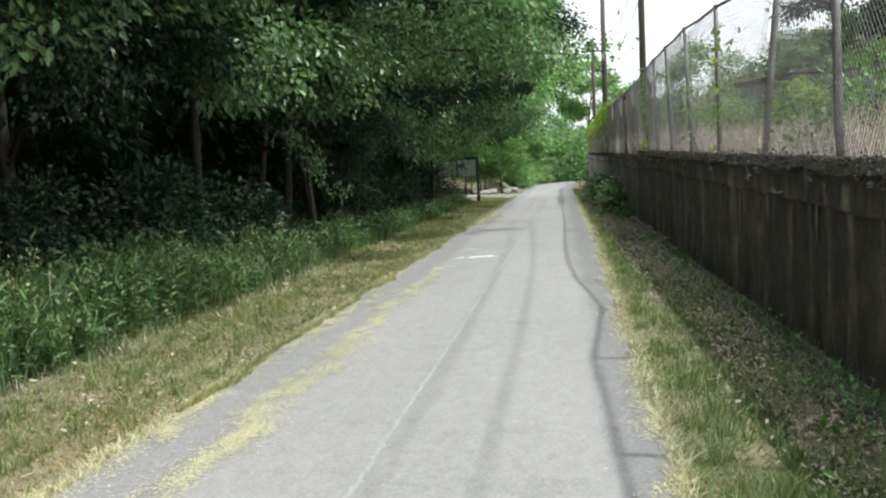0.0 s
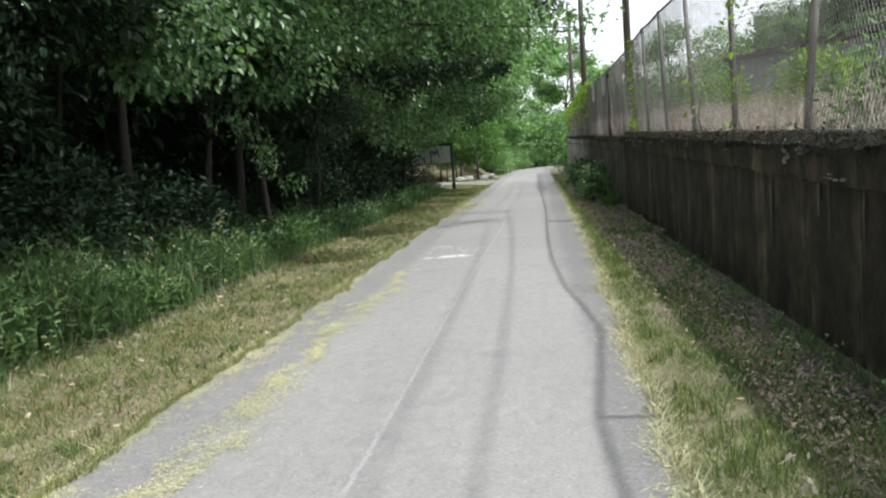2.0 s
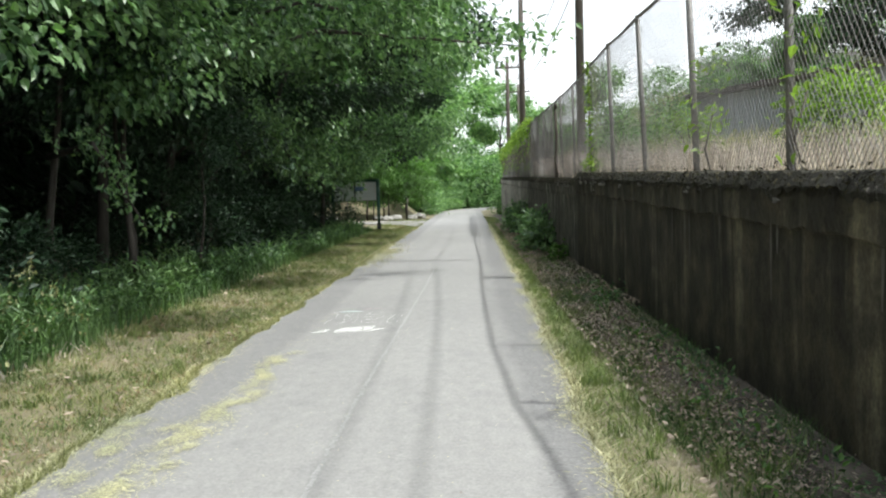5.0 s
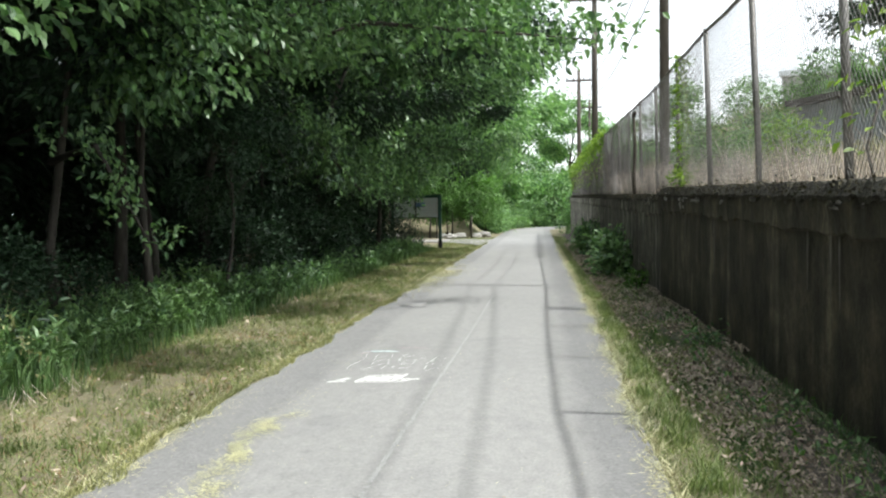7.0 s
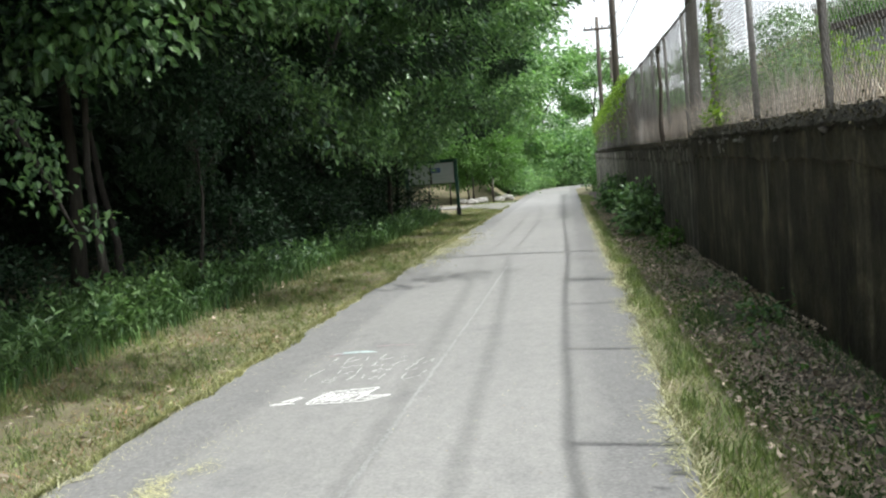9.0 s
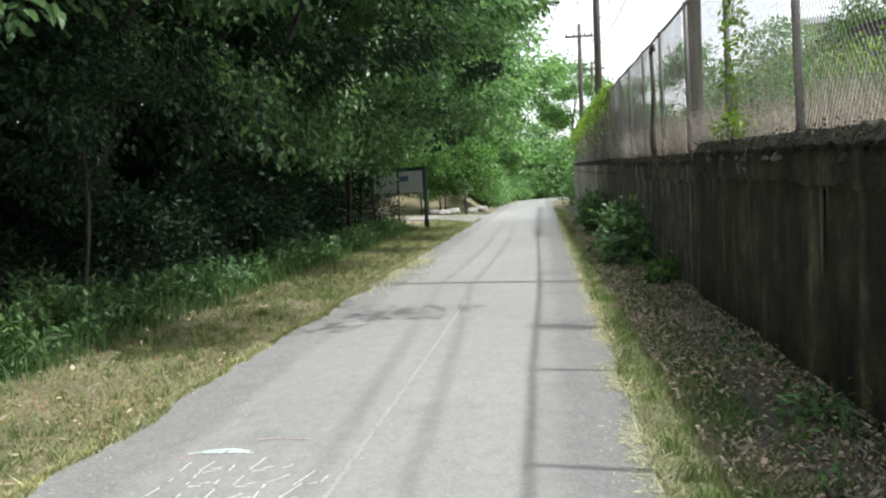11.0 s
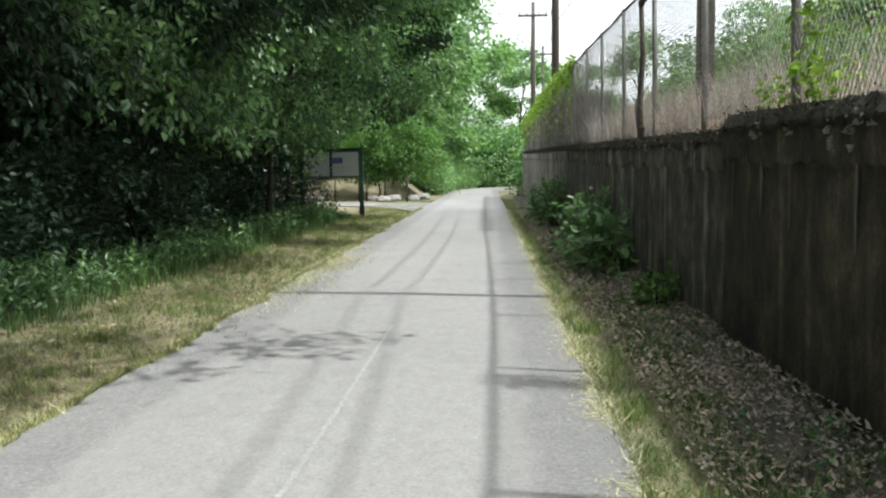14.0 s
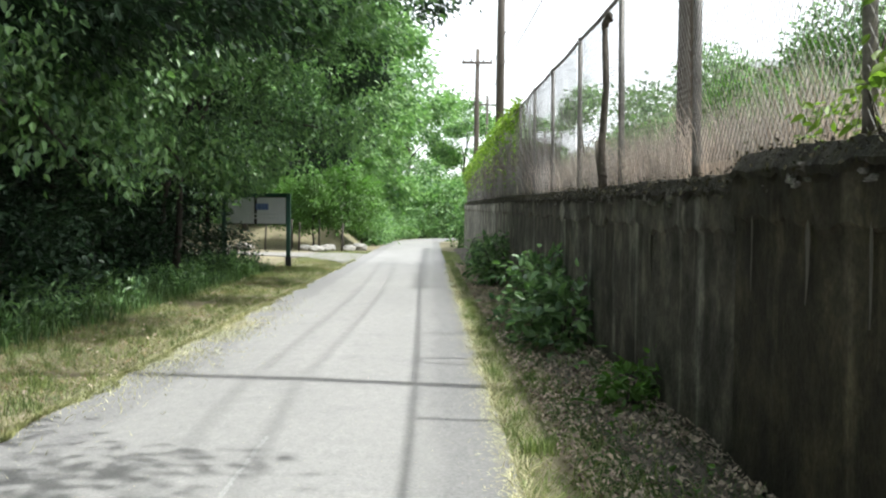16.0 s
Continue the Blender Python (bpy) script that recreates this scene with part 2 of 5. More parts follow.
def raw(name, verts, faces, material, parent=None, smooth=False):
    """A mesh from arrays; faces all have the same number of corners."""
    verts, faces = np.asarray(verts, float), np.asarray(faces, int)
    me = bpy.data.meshes.new(name)
    k = faces.shape[1]
    me.vertices.add(len(verts))
    me.vertices.foreach_set("co", verts.ravel())
    me.loops.add(faces.size)
    me.loops.foreach_set("vertex_index", faces.ravel())
    me.polygons.add(len(faces))
    me.polygons.foreach_set("loop_start", np.arange(0, faces.size, k))
    me.polygons.foreach_set("use_smooth", np.full(len(faces), smooth))
    me.update(calc_edges=True)
    me.materials.append(material)
    ob = new(name, me)
    if parent is not None:
        ob.parent = parent
    return ob


def box(bm, lo, hi, bevel=0.0):
    lo, hi = Vector(lo), Vector(hi)
    r = bmesh.ops.create_cube(bm, size=1.0, matrix=Matrix.Translation((lo + hi) / 2) @ Matrix.Diagonal((*(hi - lo), 1)))
    if bevel:
        es = {e for v in r["verts"] for e in v.link_edges}
        bmesh.ops.bevel(bm, geom=list(es), offset=bevel, segments=2, affect="EDGES")
    return bm


def tube(bm, pts, radii, sides=8):
    """A tapering tube through points, closed at both ends."""
    pts = [Vector(p) for p in pts]
    rings = []
    for i, p in enumerate(pts):
        d = (pts[min(i + 1, len(pts) - 1)] - pts[max(i - 1, 0)]).normalized()
        a = d.cross(Vector((0.3, 1, 0.1)) if abs(d.y) < 0.9 else Vector((1, 0, 0.2))).normalized()
        b = d.cross(a)
        rings.append([bm.verts.new(p + (a * math.cos(k * math.tau / sides) + b * math.sin(k * math.tau / sides)) * radii[i]) for k in range(sides)])
    for r0, r1 in zip(rings, rings[1:]):
        for k in range(sides):
            f = bm.faces.new((r0[k], r0[(k + 1) % sides], r1[(k + 1) % sides], r1[k]))
            f.smooth = True
    bm.faces.new(rings[0][::-1])
    bm.faces.new(rings[-1])
    return bm


def thing(name, at, label, category, group="", turn=0.0):
    e = new(name)
    e.matrix_world = pose(*at, 0, 0, turn)
    return tagged(e, label, category, group)


def unit(v):
    return v / np.maximum(np.linalg.norm(v, axis=-1, keepdims=True), 1e-9)


def leaves_mesh(name, centres, out, size, material, parent, droop=0.5, seed=1, calm=0.45, broad=(0.22, 0.32)):
    """Ovate leaves folded along the midrib, hanging out and down, their upper faces to the light."""
    rng = np.random.default_rng(seed)
    n = len(centres)
    along = unit(out + rng.normal(0, 0.5, (n, 3)) - np.array([0, 0, droop]))
    face = out * 0.55 + np.array([0, 0, 0.75]) + rng.normal(0, calm, (n, 3))
    side = unit(np.cross(along, face))
    up = np.cross(side, along)
    s = size * rng.uniform(0.6, 1.3, (n, 1))
    w = s * rng.uniform(*broad, (n, 1))
    lo, hi = centres + along * s * 0.3, centres + along * s * 0.66 - up * s * 0.04
    tip = centres + along * s - up * s * 0.14
    v = np.stack([centres, lo + side * w + up * w * 0.3, hi + side * w * 0.78 + up * w * 0.25, tip,
                  hi - side * w * 0.78 + up * w * 0.25, lo - side * w + up * w * 0.3], 1).reshape(-1, 3)
    i = np.arange(n)[:, None] * 6
    f = np.concatenate([i + [0, 1, 2, 3], i + [0, 3, 4, 5]], 1).reshape(-1, 4)
    return raw(name, v, f, material, parent)


def crown_points(rng, clusters, per, spread, shape):
    """Leaf places in clumps; shape(n) gives clump centres and the way outward."""
    c, o = shape(clusters)
    c, o = np.repeat(c, per, 0), np.repeat(o, per, 0)
    d = rng.normal(0, 1, (len(c), 3)) * spread * np.array([1, 1, 0.7])
    return c + d, unit(o + d / max(spread, 1e-6) * 0.4)


def build_tree(seed, height, trunk_r, low, radius, clusters, per, leaf, material, lean=(0, 0), spread=0.33, flat=0.75):
    """One broadleaf tree at the origin: trunk, limbs, crown."""
    rng = np.random.default_rng(seed)
    tree = new("tree")
    top = Vector((lean[0], lean[1], height * 0.8))
    pts = [Vector((0, 0, -0.1))]
    for k in range(1, 7):
        p = Vector((top.x * (k / 6) ** 2, top.y * (k / 6) ** 2, top.z * k / 6))
        pts.append(p + Vector((rng.normal(0, 0.09), rng.normal(0, 0.09), 0)))
    bm = bmesh.new()
    tube(bm, pts, [trunk_r * (1.35 if k == 0 else 1 - 0.13 * k) for k in range(7)], 9)
    part("trunk", bm, BARK, tree)
    limbs = []
    for k in range(9):
        h = low + (height * 0.75 - low) * (k / 9) * 0.9 + 0.2
        a = k * 2.4 + rng.uniform(-0.4, 0.4)
        q = min(0.95, h / pts[-1].z)
        start = Vector((top.x * q * q, top.y * q * q, top.z * q))
        r = radius * rng.uniform(0.3, 0.55) * (1 - 0.4 * k / 9)
        end = start + Vector((math.cos(a) * r, math.sin(a) * r, rng.uniform(0.6, 1.9)))
        mid = start.lerp(end, 0.5) + Vector((0, 0, rng.uniform(0.1, 0.5)))
        bm = bmesh.new()
        tube(bm, [start, mid, end], [trunk_r * 0.42, trunk_r * 0.25, trunk_r * 0.08], 6)
        part("limb", bm, BARK, tree)
        limbs.append((np.array(mid), np.array(end)))

    def shape(n):
        big = max(8, n // 20)
        u = np.repeat(rng.beta(1.25, 1.0, big), 20)
        n = len(u)
        z = low + (height - low) * u
        prof = np.sqrt(np.clip(1 - ((u - 0.42) / 0.62) ** 2, 0.04, 1))
        a = np.repeat(rng.uniform(0, math.tau, big), 20)
        lump = 1 + 0.22 * np.sin(3 * a + seed) * np.sin(5 * u + seed) + 0.16 * np.sin(7 * a + 9 * u)
        r = radius * prof * lump * np.repeat(rng.beta(3.2, 1.1, big), 20)
        c = rng.normal(0, 0.4, (n, 3)) * [1, 1, 0.55] + np.stack([np.cos(a) * r + lean[0] * u, np.sin(a) * r + lean[1] * u, z - 0.35 * (r / radius) ** 2], 1)
        o = np.stack([np.cos(a), np.sin(a), 0.8 * (u - 0.3)], 1)
        return c, unit(o)

    c, o = crown_points(rng, clusters, per, spread, shape)
    leaves_mesh("crown", c, o, leaf, material, tree, 0.55, seed)
    return tree


def build_shrub(name, seed, height, radius, clusters, per, leaf, material, spread=0.2, stems=6):
    """A bushy plant from the ground up: stems and leaves."""
    rng = np.random.default_rng(seed)
    sh = new(name)
    for k in range(stems):
        a = k * math.tau / stems + rng.uniform(-0.3, 0.3)
        e = Vector((math.cos(a) * radius * 0.55, math.sin(a) * radius * 0.55, height * rng.uniform(0.6, 0.9)))
        bm = bmesh.new()
        tube(bm, [(0.05 * math.cos(a), 0.05 * math.sin(a), -0.05), e * 0.5 + Vector((0, 0, height * 0.12)), e], [0.018, 0.012, 0.004], 5)
        part("stem", bm, BARK, sh)

    def shape(n):
        u = rng.uniform(0.04, 1, n)
        a = rng.uniform(0, math.tau, n)
        prof = np.sqrt(np.clip(1 - ((u - 0.4) / 0.65) ** 2, 0.05, 1))
        r = radius * prof * (1 + 0.25 * np.sin(3 * a + seed)) * rng.beta(2.5, 1.1, n)
        return np.stack([np.cos(a) * r, np.sin(a) * r, u * height], 1), unit(np.stack([np.cos(a), np.sin(a), u * 0.8], 1))

    c, o = crown_points(rng, clusters, per, spread, shape)
    c[:, 2] = np.maximum(c[:, 2], 0.03)
    leaves_mesh("foliage", c, o, leaf, material, sh, 0.3, seed)
    return sh


def blades(name, roots, heights, width, material, lean=0.5, seed=3, segs=1):
    """Grass: one thin pointed blade for each root."""
    rng = np.random.default_rng(seed)
    n = len(roots)
    a = rng.uniform(0, math.tau, n)
    side = np.stack([np.cos(a), np.sin(a), np.zeros(n)], 1) * (width * rng.uniform(0.6, 1.3, n))[:, None] / 2
    b = rng.uniform(0, math.tau, n)
    bend = np.stack([np.cos(b), np.sin(b), np.zeros(n)], 1) * (heights * rng.uniform(0.1, 1.0, n) * lean)[:, None]
    up = np.stack([np.zeros(n), np.zeros(n), heights], 1)
    if segs == 1:
        v = np.stack([roots - side, roots + side, roots + up + bend], 1).reshape(-1, 3)
        f = np.arange(n * 3).reshape(-1, 3)
    else:
        m = roots + up * 0.6 + bend * 0.35
        v = np.stack([roots - side, roots + side, m - side * 0.8, m + side * 0.8, roots + up * 0.95 + bend], 1).reshape(-1, 3)
        i = np.arange(n)[:, None] * 5
        f = np.concatenate([i + [0, 1, 3], i + [0, 3, 2], i + [2, 3, 4]], 1).reshape(-1, 3)
    return raw(name, v, f, material)


# ---- plan ----
WALL_X, WALL_BACK, WALL_END, STEP_Y = 2.27, 2.5, 65.2, 23.2


def wall_top(y):
    return 1.565 + 0.0215 * (y - 9.7) if y < STEP_Y else (1.75 + 0.0185 * (y - STEP_Y) if y < 40 else 2.06 + 0.0155 * (y - 40))


def bend(y):
    """How far the path has swung to the right."""
    return 0.012 * max(0.0, y - 76) ** 2


def left_edge(y):
    return -2.34 + 0.05 * noise.noise((y * 0.9, 0, 0)) + 0.03 * noise.noise((y * 4, 3, 0)) + bend(y)


def right_edge(y):
    return 0.84 + 0.16 * min(1, max(0, (y - 6) / 14)) + 0.04 * noise.noise((y * 0.8, 7, 0)) + 0.03 * noise.noise((y * 4, 9, 0)) + bend(y)


def bank(x, y):
    """The rise of the ground behind the wall: a gentle step up, then a steep dry slope."""
    line = 5.65 + 0.405 * (27.5 - y)
    s = min(1.0, max(0.0, (x - 2.8) / max(1.0, line - 3.2)))
    top = max(0.0, 2.42 - wall_top(min(y, WALL_END)))
    rise = min(1.0, max(0.0, (x - line - 3.4) / 5.0))
    fade = min(1.0, max(0.0, (50 - y) / 8)) * min(1.0, max(0.0, (y + 2) / 8))
    return top * s * s * (3 - 2 * s) * fade + 2.6 * rise * rise * (3 - 2 * rise) * fade


def lay(x, y):
    """Height of the open ground."""
    if x > 2.45 and y < WALL_END + 0.15:
        return wall_top(min(y, WALL_END)) - 0.05 + 0.03 * noise.noise((x, y, 0)) + bank(x, y)
    e = -0.03 + 0.02 * noise.noise((x * 1.3, y * 1.3, 5))
    if y > 62 and x < -3.2:
        u, w = min(1.0, (y - 62) / 4.5), min(1.0, (-3.2 - x) / 2.0)
        e += 1.25 * u * u * (3 - 2 * u) * w * w * (3 - 2 * w)
    if x < -4.2:
        e += 0.06 * noise.noise((x * 0.4, y * 0.4, 2))
    return e


# ground: one sheet to the horizon
xs = [-900, -300, -120, -60, -40, -28] + [-22 + 1.2 * k for k in range(14)] + [-5 + 0.3 * k for k in range(24)] + [2.3, 2.44, 2.46, 2.8, 3.3, 4, 5, 6.5, 8, 10, 13, 17, 22, 30, 45, 70, 120, 300, 900]
ys = [-900, -300, -100, -50, -30, -20] + [-14 + 0.7 * k for k in range(113)] + [65.3, 65.4, 67, 70, 74, 78, 82, 88, 95, 105, 120, 140, 180, 300, 900]
xs, ys = sorted(set(xs)), sorted(set(ys))
gv = [(x, y, lay(x, y)) for y in ys for x in xs]
nx = len(xs)
gf = [(j * nx + i, j * nx + i + 1, (j + 1) * nx + i + 1, (j + 1) * nx + i) for j in range(len(ys) - 1) for i in range(nx - 1)]
ground = tagged(raw("ground", gv, gf, SOIL, smooth=True), "dry brown soil under grass and woods", "ground", kind="structure")

# path
bm = bmesh.new()
rows = []
y = -14.0
while y < 112:
    l_, r_ = left_edge(y), right_edge(y)
    rows.append([bm.verts.new((l_ - 0.02, y, -0.06)), bm.verts.new((l_, y, 0.0)), bm.verts.new((l_ * 0.5 + r_ * 0.5, y, 0.012)), bm.verts.new((r_, y, 0.0)), bm.verts.new((r_ + 0.02, y, -0.06))])
    y += 0.12 if y < 45 else 0.6
for a, b in zip(rows, rows[1:]):
    for k in range(4):
        bm.faces.new((a[k], a[k + 1], b[k + 1], b[k]))
path = tagged(part("road", bm, ASPHALT), "bleached grey asphalt foot and cycle path", "path", kind="structure")

# gravel apron that joins the path beyond the notice board
bm = bmesh.new()
ap = [(-2.2, 46.5), (-2.3, 56.5), (-3.4, 57.2), (-7, 57.4), (-12, 57.2), (-12, 54.6), (-7, 54.2), (-4.6, 52.8), (-3.2, 50.2), (-2.5, 48.0)]
cap = bm.faces.new([bm.verts.new((x, y, -0.001)) for x, y in ap])
skirt = bmesh.ops.extrude_face_region(bm, geom=[cap])
for v in skirt["geom"]:
    if isinstance(v, bmesh.types.BMVert):
        v.co.z = -0.12
bmesh.ops.recalc_face_normals(bm, faces=bm.faces[:])
tagged(part("apron", bm, GRAVEL), "pale gravel side path joining the asphalt", "side path", kind="structure")


# bare dark soil along the foot of the wall
sv, sf = [], []
for k in range(640):
    b = -4 + 0.11 * k
    w = 1.62 + 0.22 * noise.noise((b * 0.5, 6, 2)) + 0.1 * noise.noise((b * 2.1, 7, 2)) + (0.28 if b < 10 else 0.28 * max(0, (14 - b) / 4))
    sv += [(w, b, -0.05), (w + 0.12, b, 0.004 + 0.012 * noise.noise((b * 2, 1, 4))), (2.05, b, 0.02 + 0.02 * noise.noise((b * 2, 2, 4))), (2.4, b, 0.045)]
sf = [(4 * k + j, 4 * k + j + 1, 4 * k + j + 5, 4 * k + j + 4) for k in range(627) for j in range(3)]
tagged(raw("soil_strip", sv, sf, HUMUS, smooth=True), "dark bare soil along the foot of the wall", "soil", kind="structure")


# retaining wall
def build_wall():
    def section(y0, y1, proud, name, mat):
        st = 0.1
        n = max(2, int((y1 - y0) / st))
        v = []
        cols = 14
        for j in range(n + 1):
            y = y0 + (y1 - y0) * j / n
            top = wall_top(min(max(y, y0 + 0.001), y1 - 0.001))
            chip = 0.05 * noise.noise((y * 1.3, 2, 0)) + 0.05 * noise.noise((y * 4.1, 5, 0)) + 0.03 * noise.noise((y * 11, 8, 0))
            edge = max(0.0, 0.03 + 0.1 * noise.noise((y * 2.3, 11, 0)) + 0.07 * noise.noise((y * 7, 13, 0)))
            top += chip * (0.7 if y < STEP_Y - 2 else 1.5) - 0.02
            zs = [-0.3, 0.15, 0.4, 0.65, 0.9, top - 0.42, top - 0.34, top - 0.32, top - 0.2, top - 0.1 - edge * 0.5]
            ring = []
            for k, z in enumerate(zs):
                x = WALL_X - proud + 0.012 * noise.noise((y * 0.7, z * 1.5, 3)) + 0.008 * noise.noise((y * 6, z * 6, 4))
                if k >= 7:
                    x -= 0.025 - 0.02 * noise.noise((y * 5, z * 9, 6))
                ring.append((x, y, z))
            xf = ring[-1][0]
            ring.append((xf + 0.02 + edge * 0.8, y, top - 0.02))
            ring.append((xf + 0.1 + edge, y, top + 0.012 * noise.noise((y * 9, 1, 1))))
            ring.append((WALL_BACK, y, top))
            ring.append((WALL_BACK, y, -0.3))
            v += ring
        f = [(j * cols + k, j * cols + k + 1, (j + 1) * cols + k + 1, (j + 1) * cols + k) for j in range(n) for k in range(cols - 1)]
        ob = raw(name, v, f, mat, smooth=False)
        bm = bmesh.new()
        bm.from_mesh(ob.data)
        for j in (0, n):
            bm.verts.ensure_lookup_table()
            bm.faces.new([bm.verts[j * cols + k] for k in range(cols)])
        bmesh.ops.recalc_face_normals(bm, faces=bm.faces[:])
        bm.to_mesh(ob.data)
        bm.free()
        return ob

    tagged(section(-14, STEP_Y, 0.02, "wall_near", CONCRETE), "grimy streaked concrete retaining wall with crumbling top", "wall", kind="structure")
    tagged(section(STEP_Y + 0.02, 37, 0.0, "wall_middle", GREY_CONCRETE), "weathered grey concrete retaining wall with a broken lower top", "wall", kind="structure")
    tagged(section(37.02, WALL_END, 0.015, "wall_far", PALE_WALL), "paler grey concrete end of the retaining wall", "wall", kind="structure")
    bm = bmesh.new()
    box(bm, (WALL_X, WALL_END + 0.01, -0.3), (40, WALL_END + 0.35, wall_top(65) - 0.02), 0.02)
    tagged(part("wall_return", bm, PALE_WALL), "pale concrete return of the retaining wall", "wall", kind="structure")


build_wall()

# ---- fence on the wall ----
FENCE_X, SPAN, FIRST = 2.36, 2.44, 9.70
POSTS = [FIRST + SPAN * k for k in range(-9, 23)]
LEAN = {-1: -0.04, 0: 0.17, 1: -0.02, 2: -0.08, 3: -0.08, 4: -0.06, 5: -0.02, 6: -0.03}


def lean_at(y):
    """How far the fence top leans over at y, from post to post."""
    k = (y - FIRST) / SPAN
    i = math.floor(k)
    return LEAN.get(i, -0.02) * (1 - k + i) + LEAN.get(i + 1, -0.02) * (k - i)


def rail_z(y):
    return wall_top(y) + 1.83 + 0.08 * min(1, max(0, (y - 11) / 3)) - 0.012 * max(0, y - 40) + 0.02 * noise.noise((y * 0.6, 0, 1))


fence = thing("fence", (0, 0, 0), "rusty chain link fence on top of the retaining wall", "fence")
tops = []
for k, y in enumerate(POSTS):
    z0, z1 = wall_top(y) - 0.12, rail_z(y)
    dx = lean_at(y)
    dy = 0.10 * noise.noise((k * 3.3, 4.5, 0))
    tops.append(Vector((FENCE_X + dx, y + dy, z1)))
    bm = bmesh.new()
    tube(bm, [(FENCE_X, y, z0), (FENCE_X + dx, y + dy, z1 + 0.03)], [0.032, 0.03], 10)
    part("post", bm, STEEL, fence)
for a, b in zip(tops, tops[1:]):
    bm = bmesh.new()
    m = a.lerp(b, 0.5) + Vector((0.02 * noise.noise((a.y, 0, 7)), 0, -0.02))
    tube(bm, [a, m, b], [0.022] * 3, 8)
    part("rail", bm, STEEL, fence)


def link_panel(y0, y1, pitch):
    """Diagonal wires of one span, cut off at its edges."""
    za, zb = wall_top((y0 + y1) / 2) + 0.02, min(rail_z(y0), rail_z(y1)) - 0.02
    h = zb - za
    k = 1.35
    v, f = [], []
    r = 0.0017
    w = pitch
    c = y0 - h / k
    while c < y1:
        for s in (1, -1):
            p = []
            for (yy, zz) in ((c, 0.0), (c + h / k, h)):
                p.append([yy, zz])
            (ya, z_a), (yb, z_b) = p
            lo, hi = max(ya, y0), min(yb, y1)
            if hi - lo < 0.02:
                continue
            zl, zh = (lo - c) * k, (hi - c) * k
            if s < 0:
                zl, zh = h - zl, h - zh
            xo = FENCE_X - 0.033 + 0.003 * s + 0.012 * math.sin(c * 1.3)
            b0 = len(v)
            for yy, zz in ((lo, zl), (hi, zh)):
                xl = xo + lean_at(yy) * zz / h
                v += [(xl - r, yy, za + zz), (xl + r, yy, za + zz + r), (xl + r, yy, za + zz - 2 * r)]
            f += [(b0, b0 + 1, b0 + 4, b0 + 3), (b0 + 1, b0 + 2, b0 + 5, b0 + 4), (b0 + 2, b0, b0 + 3, b0 + 5)]
        c += w
    return raw("mesh", v, f, WIRE, fence)


for a, b in zip(POSTS, POSTS[1:]):
    link_panel(a + 0.03, b - 0.03, 0.065 if b < 45 else 0.13)

# ---- utility poles and cables ----
def utility_pole(x, y, height, arm, r=0.15):
    z = lay(x, y) if x > 2.45 else 0
    p = thing("utility_pole", (x, y, z), "tall weathered wooden utility pole with a crossarm", "utility pole", "utility poles")
    bm = bmesh.new()
    tube(bm, [(0, 0, -0.4), (0.01, 0, height * 0.5), (0.03, 0, height - z)], [r, r * 0.88, r * 0.7], 12)
    part("pole", bm, POLE_WOOD, p)
    if arm:
        bm = bmesh.new()
        box(bm, (-arm / 2, -0.19, height - z - 0.75), (arm / 2, -0.10, height - z - 0.63), 0.008)
        a = part("crossarm", bm, POLE_WOOD, p)
        for k in (-0.45, -0.2, 0.2, 0.45):
            bm = bmesh.new()
            tube(bm, [(arm * k, -0.145, height - z - 0.63), (arm * k, -0.145, height - z - 0.5)], [0.03, 0.04], 8)
            part("insulator", bm, DARK_PAINT, a)
    return p


utility_pole(2.66, 25.6, 11.5, 2.2, 0.1)
utility_pole(2.66, 46.5, 11.2, 2.2, 0.15)
utility_pole(2.64, 61.0, 9.9, 1.5, 0.14)
utility_pole(4.7, 86.0, 11.2, 2.2, 0.14)


def cable(p0, p1, sag, r=0.012):
    p0, p1 = Vector(p0), Vector(p1)
    bm = bmesh.new()
    pts = [p0.lerp(p1, k / 16) - Vector((0, 0, sag * 4 * (k / 16) * (1 - k / 16))) for k in range(17)]
    tube(bm, pts, [r] * 17, 5)
    tagged(part("overhead_cable", bm, CABLE), "black overhead cable slung between the utility poles", "cable", "overhead cables")


for z, sag in ((6.3, 0.9), (7.2, 0.8)):
    cable((2.7, -8, z - 0.3), (2.7, 25.2, z), sag, 0.014)
    cable((2.7, 25.2, z), (2.7, 46.5, z + 0.2), 0.4, 0.014)
    cable((2.7, 46.5, z + 0.2), (2.65, 61, z), 0.25, 0.014)

# ---- notice board ----
board = thing("notice_board", (-4.03, 45.72, -0.03), "green notice board with a white map on two posts", "notice board")
du = Vector((-2.2, 0.75, 0))
for q in (Vector((0, 0, 0)), du):
    bm = bmesh.new()
    box(bm, (q.x - 0.065, q.y - 0.065, 0), (q.x + 0.065, q.y + 0.065, 2.32), 0.012)
    ps = part("post", bm, GREEN_PAINT, board)
    bm = bmesh.new()
    box(bm, (q.x - 0.085, q.y - 0.085, 0), (q.x + 0.085, q.y + 0.085, 0.32), 0.01)
    part("foot", bm, DARK_PAINT, ps, "dark strip for the shadowed gap under the shed sleeve")
ang = math.degrees(math.atan2(du.y, du.x)) + 180
L = du.length
turn = pose(0, 0, 0, 0, 0, ang)


def board_box(name, u0, u1, z0, z1, d0, d1, mat, parent, label=""):
    bm = bmesh.new()
    box(bm, (-u1, d0, z0), (-u0, d1, z1), 0.006)
    bm.transform(turn)
    return part(name, bm, mat, parent, label)


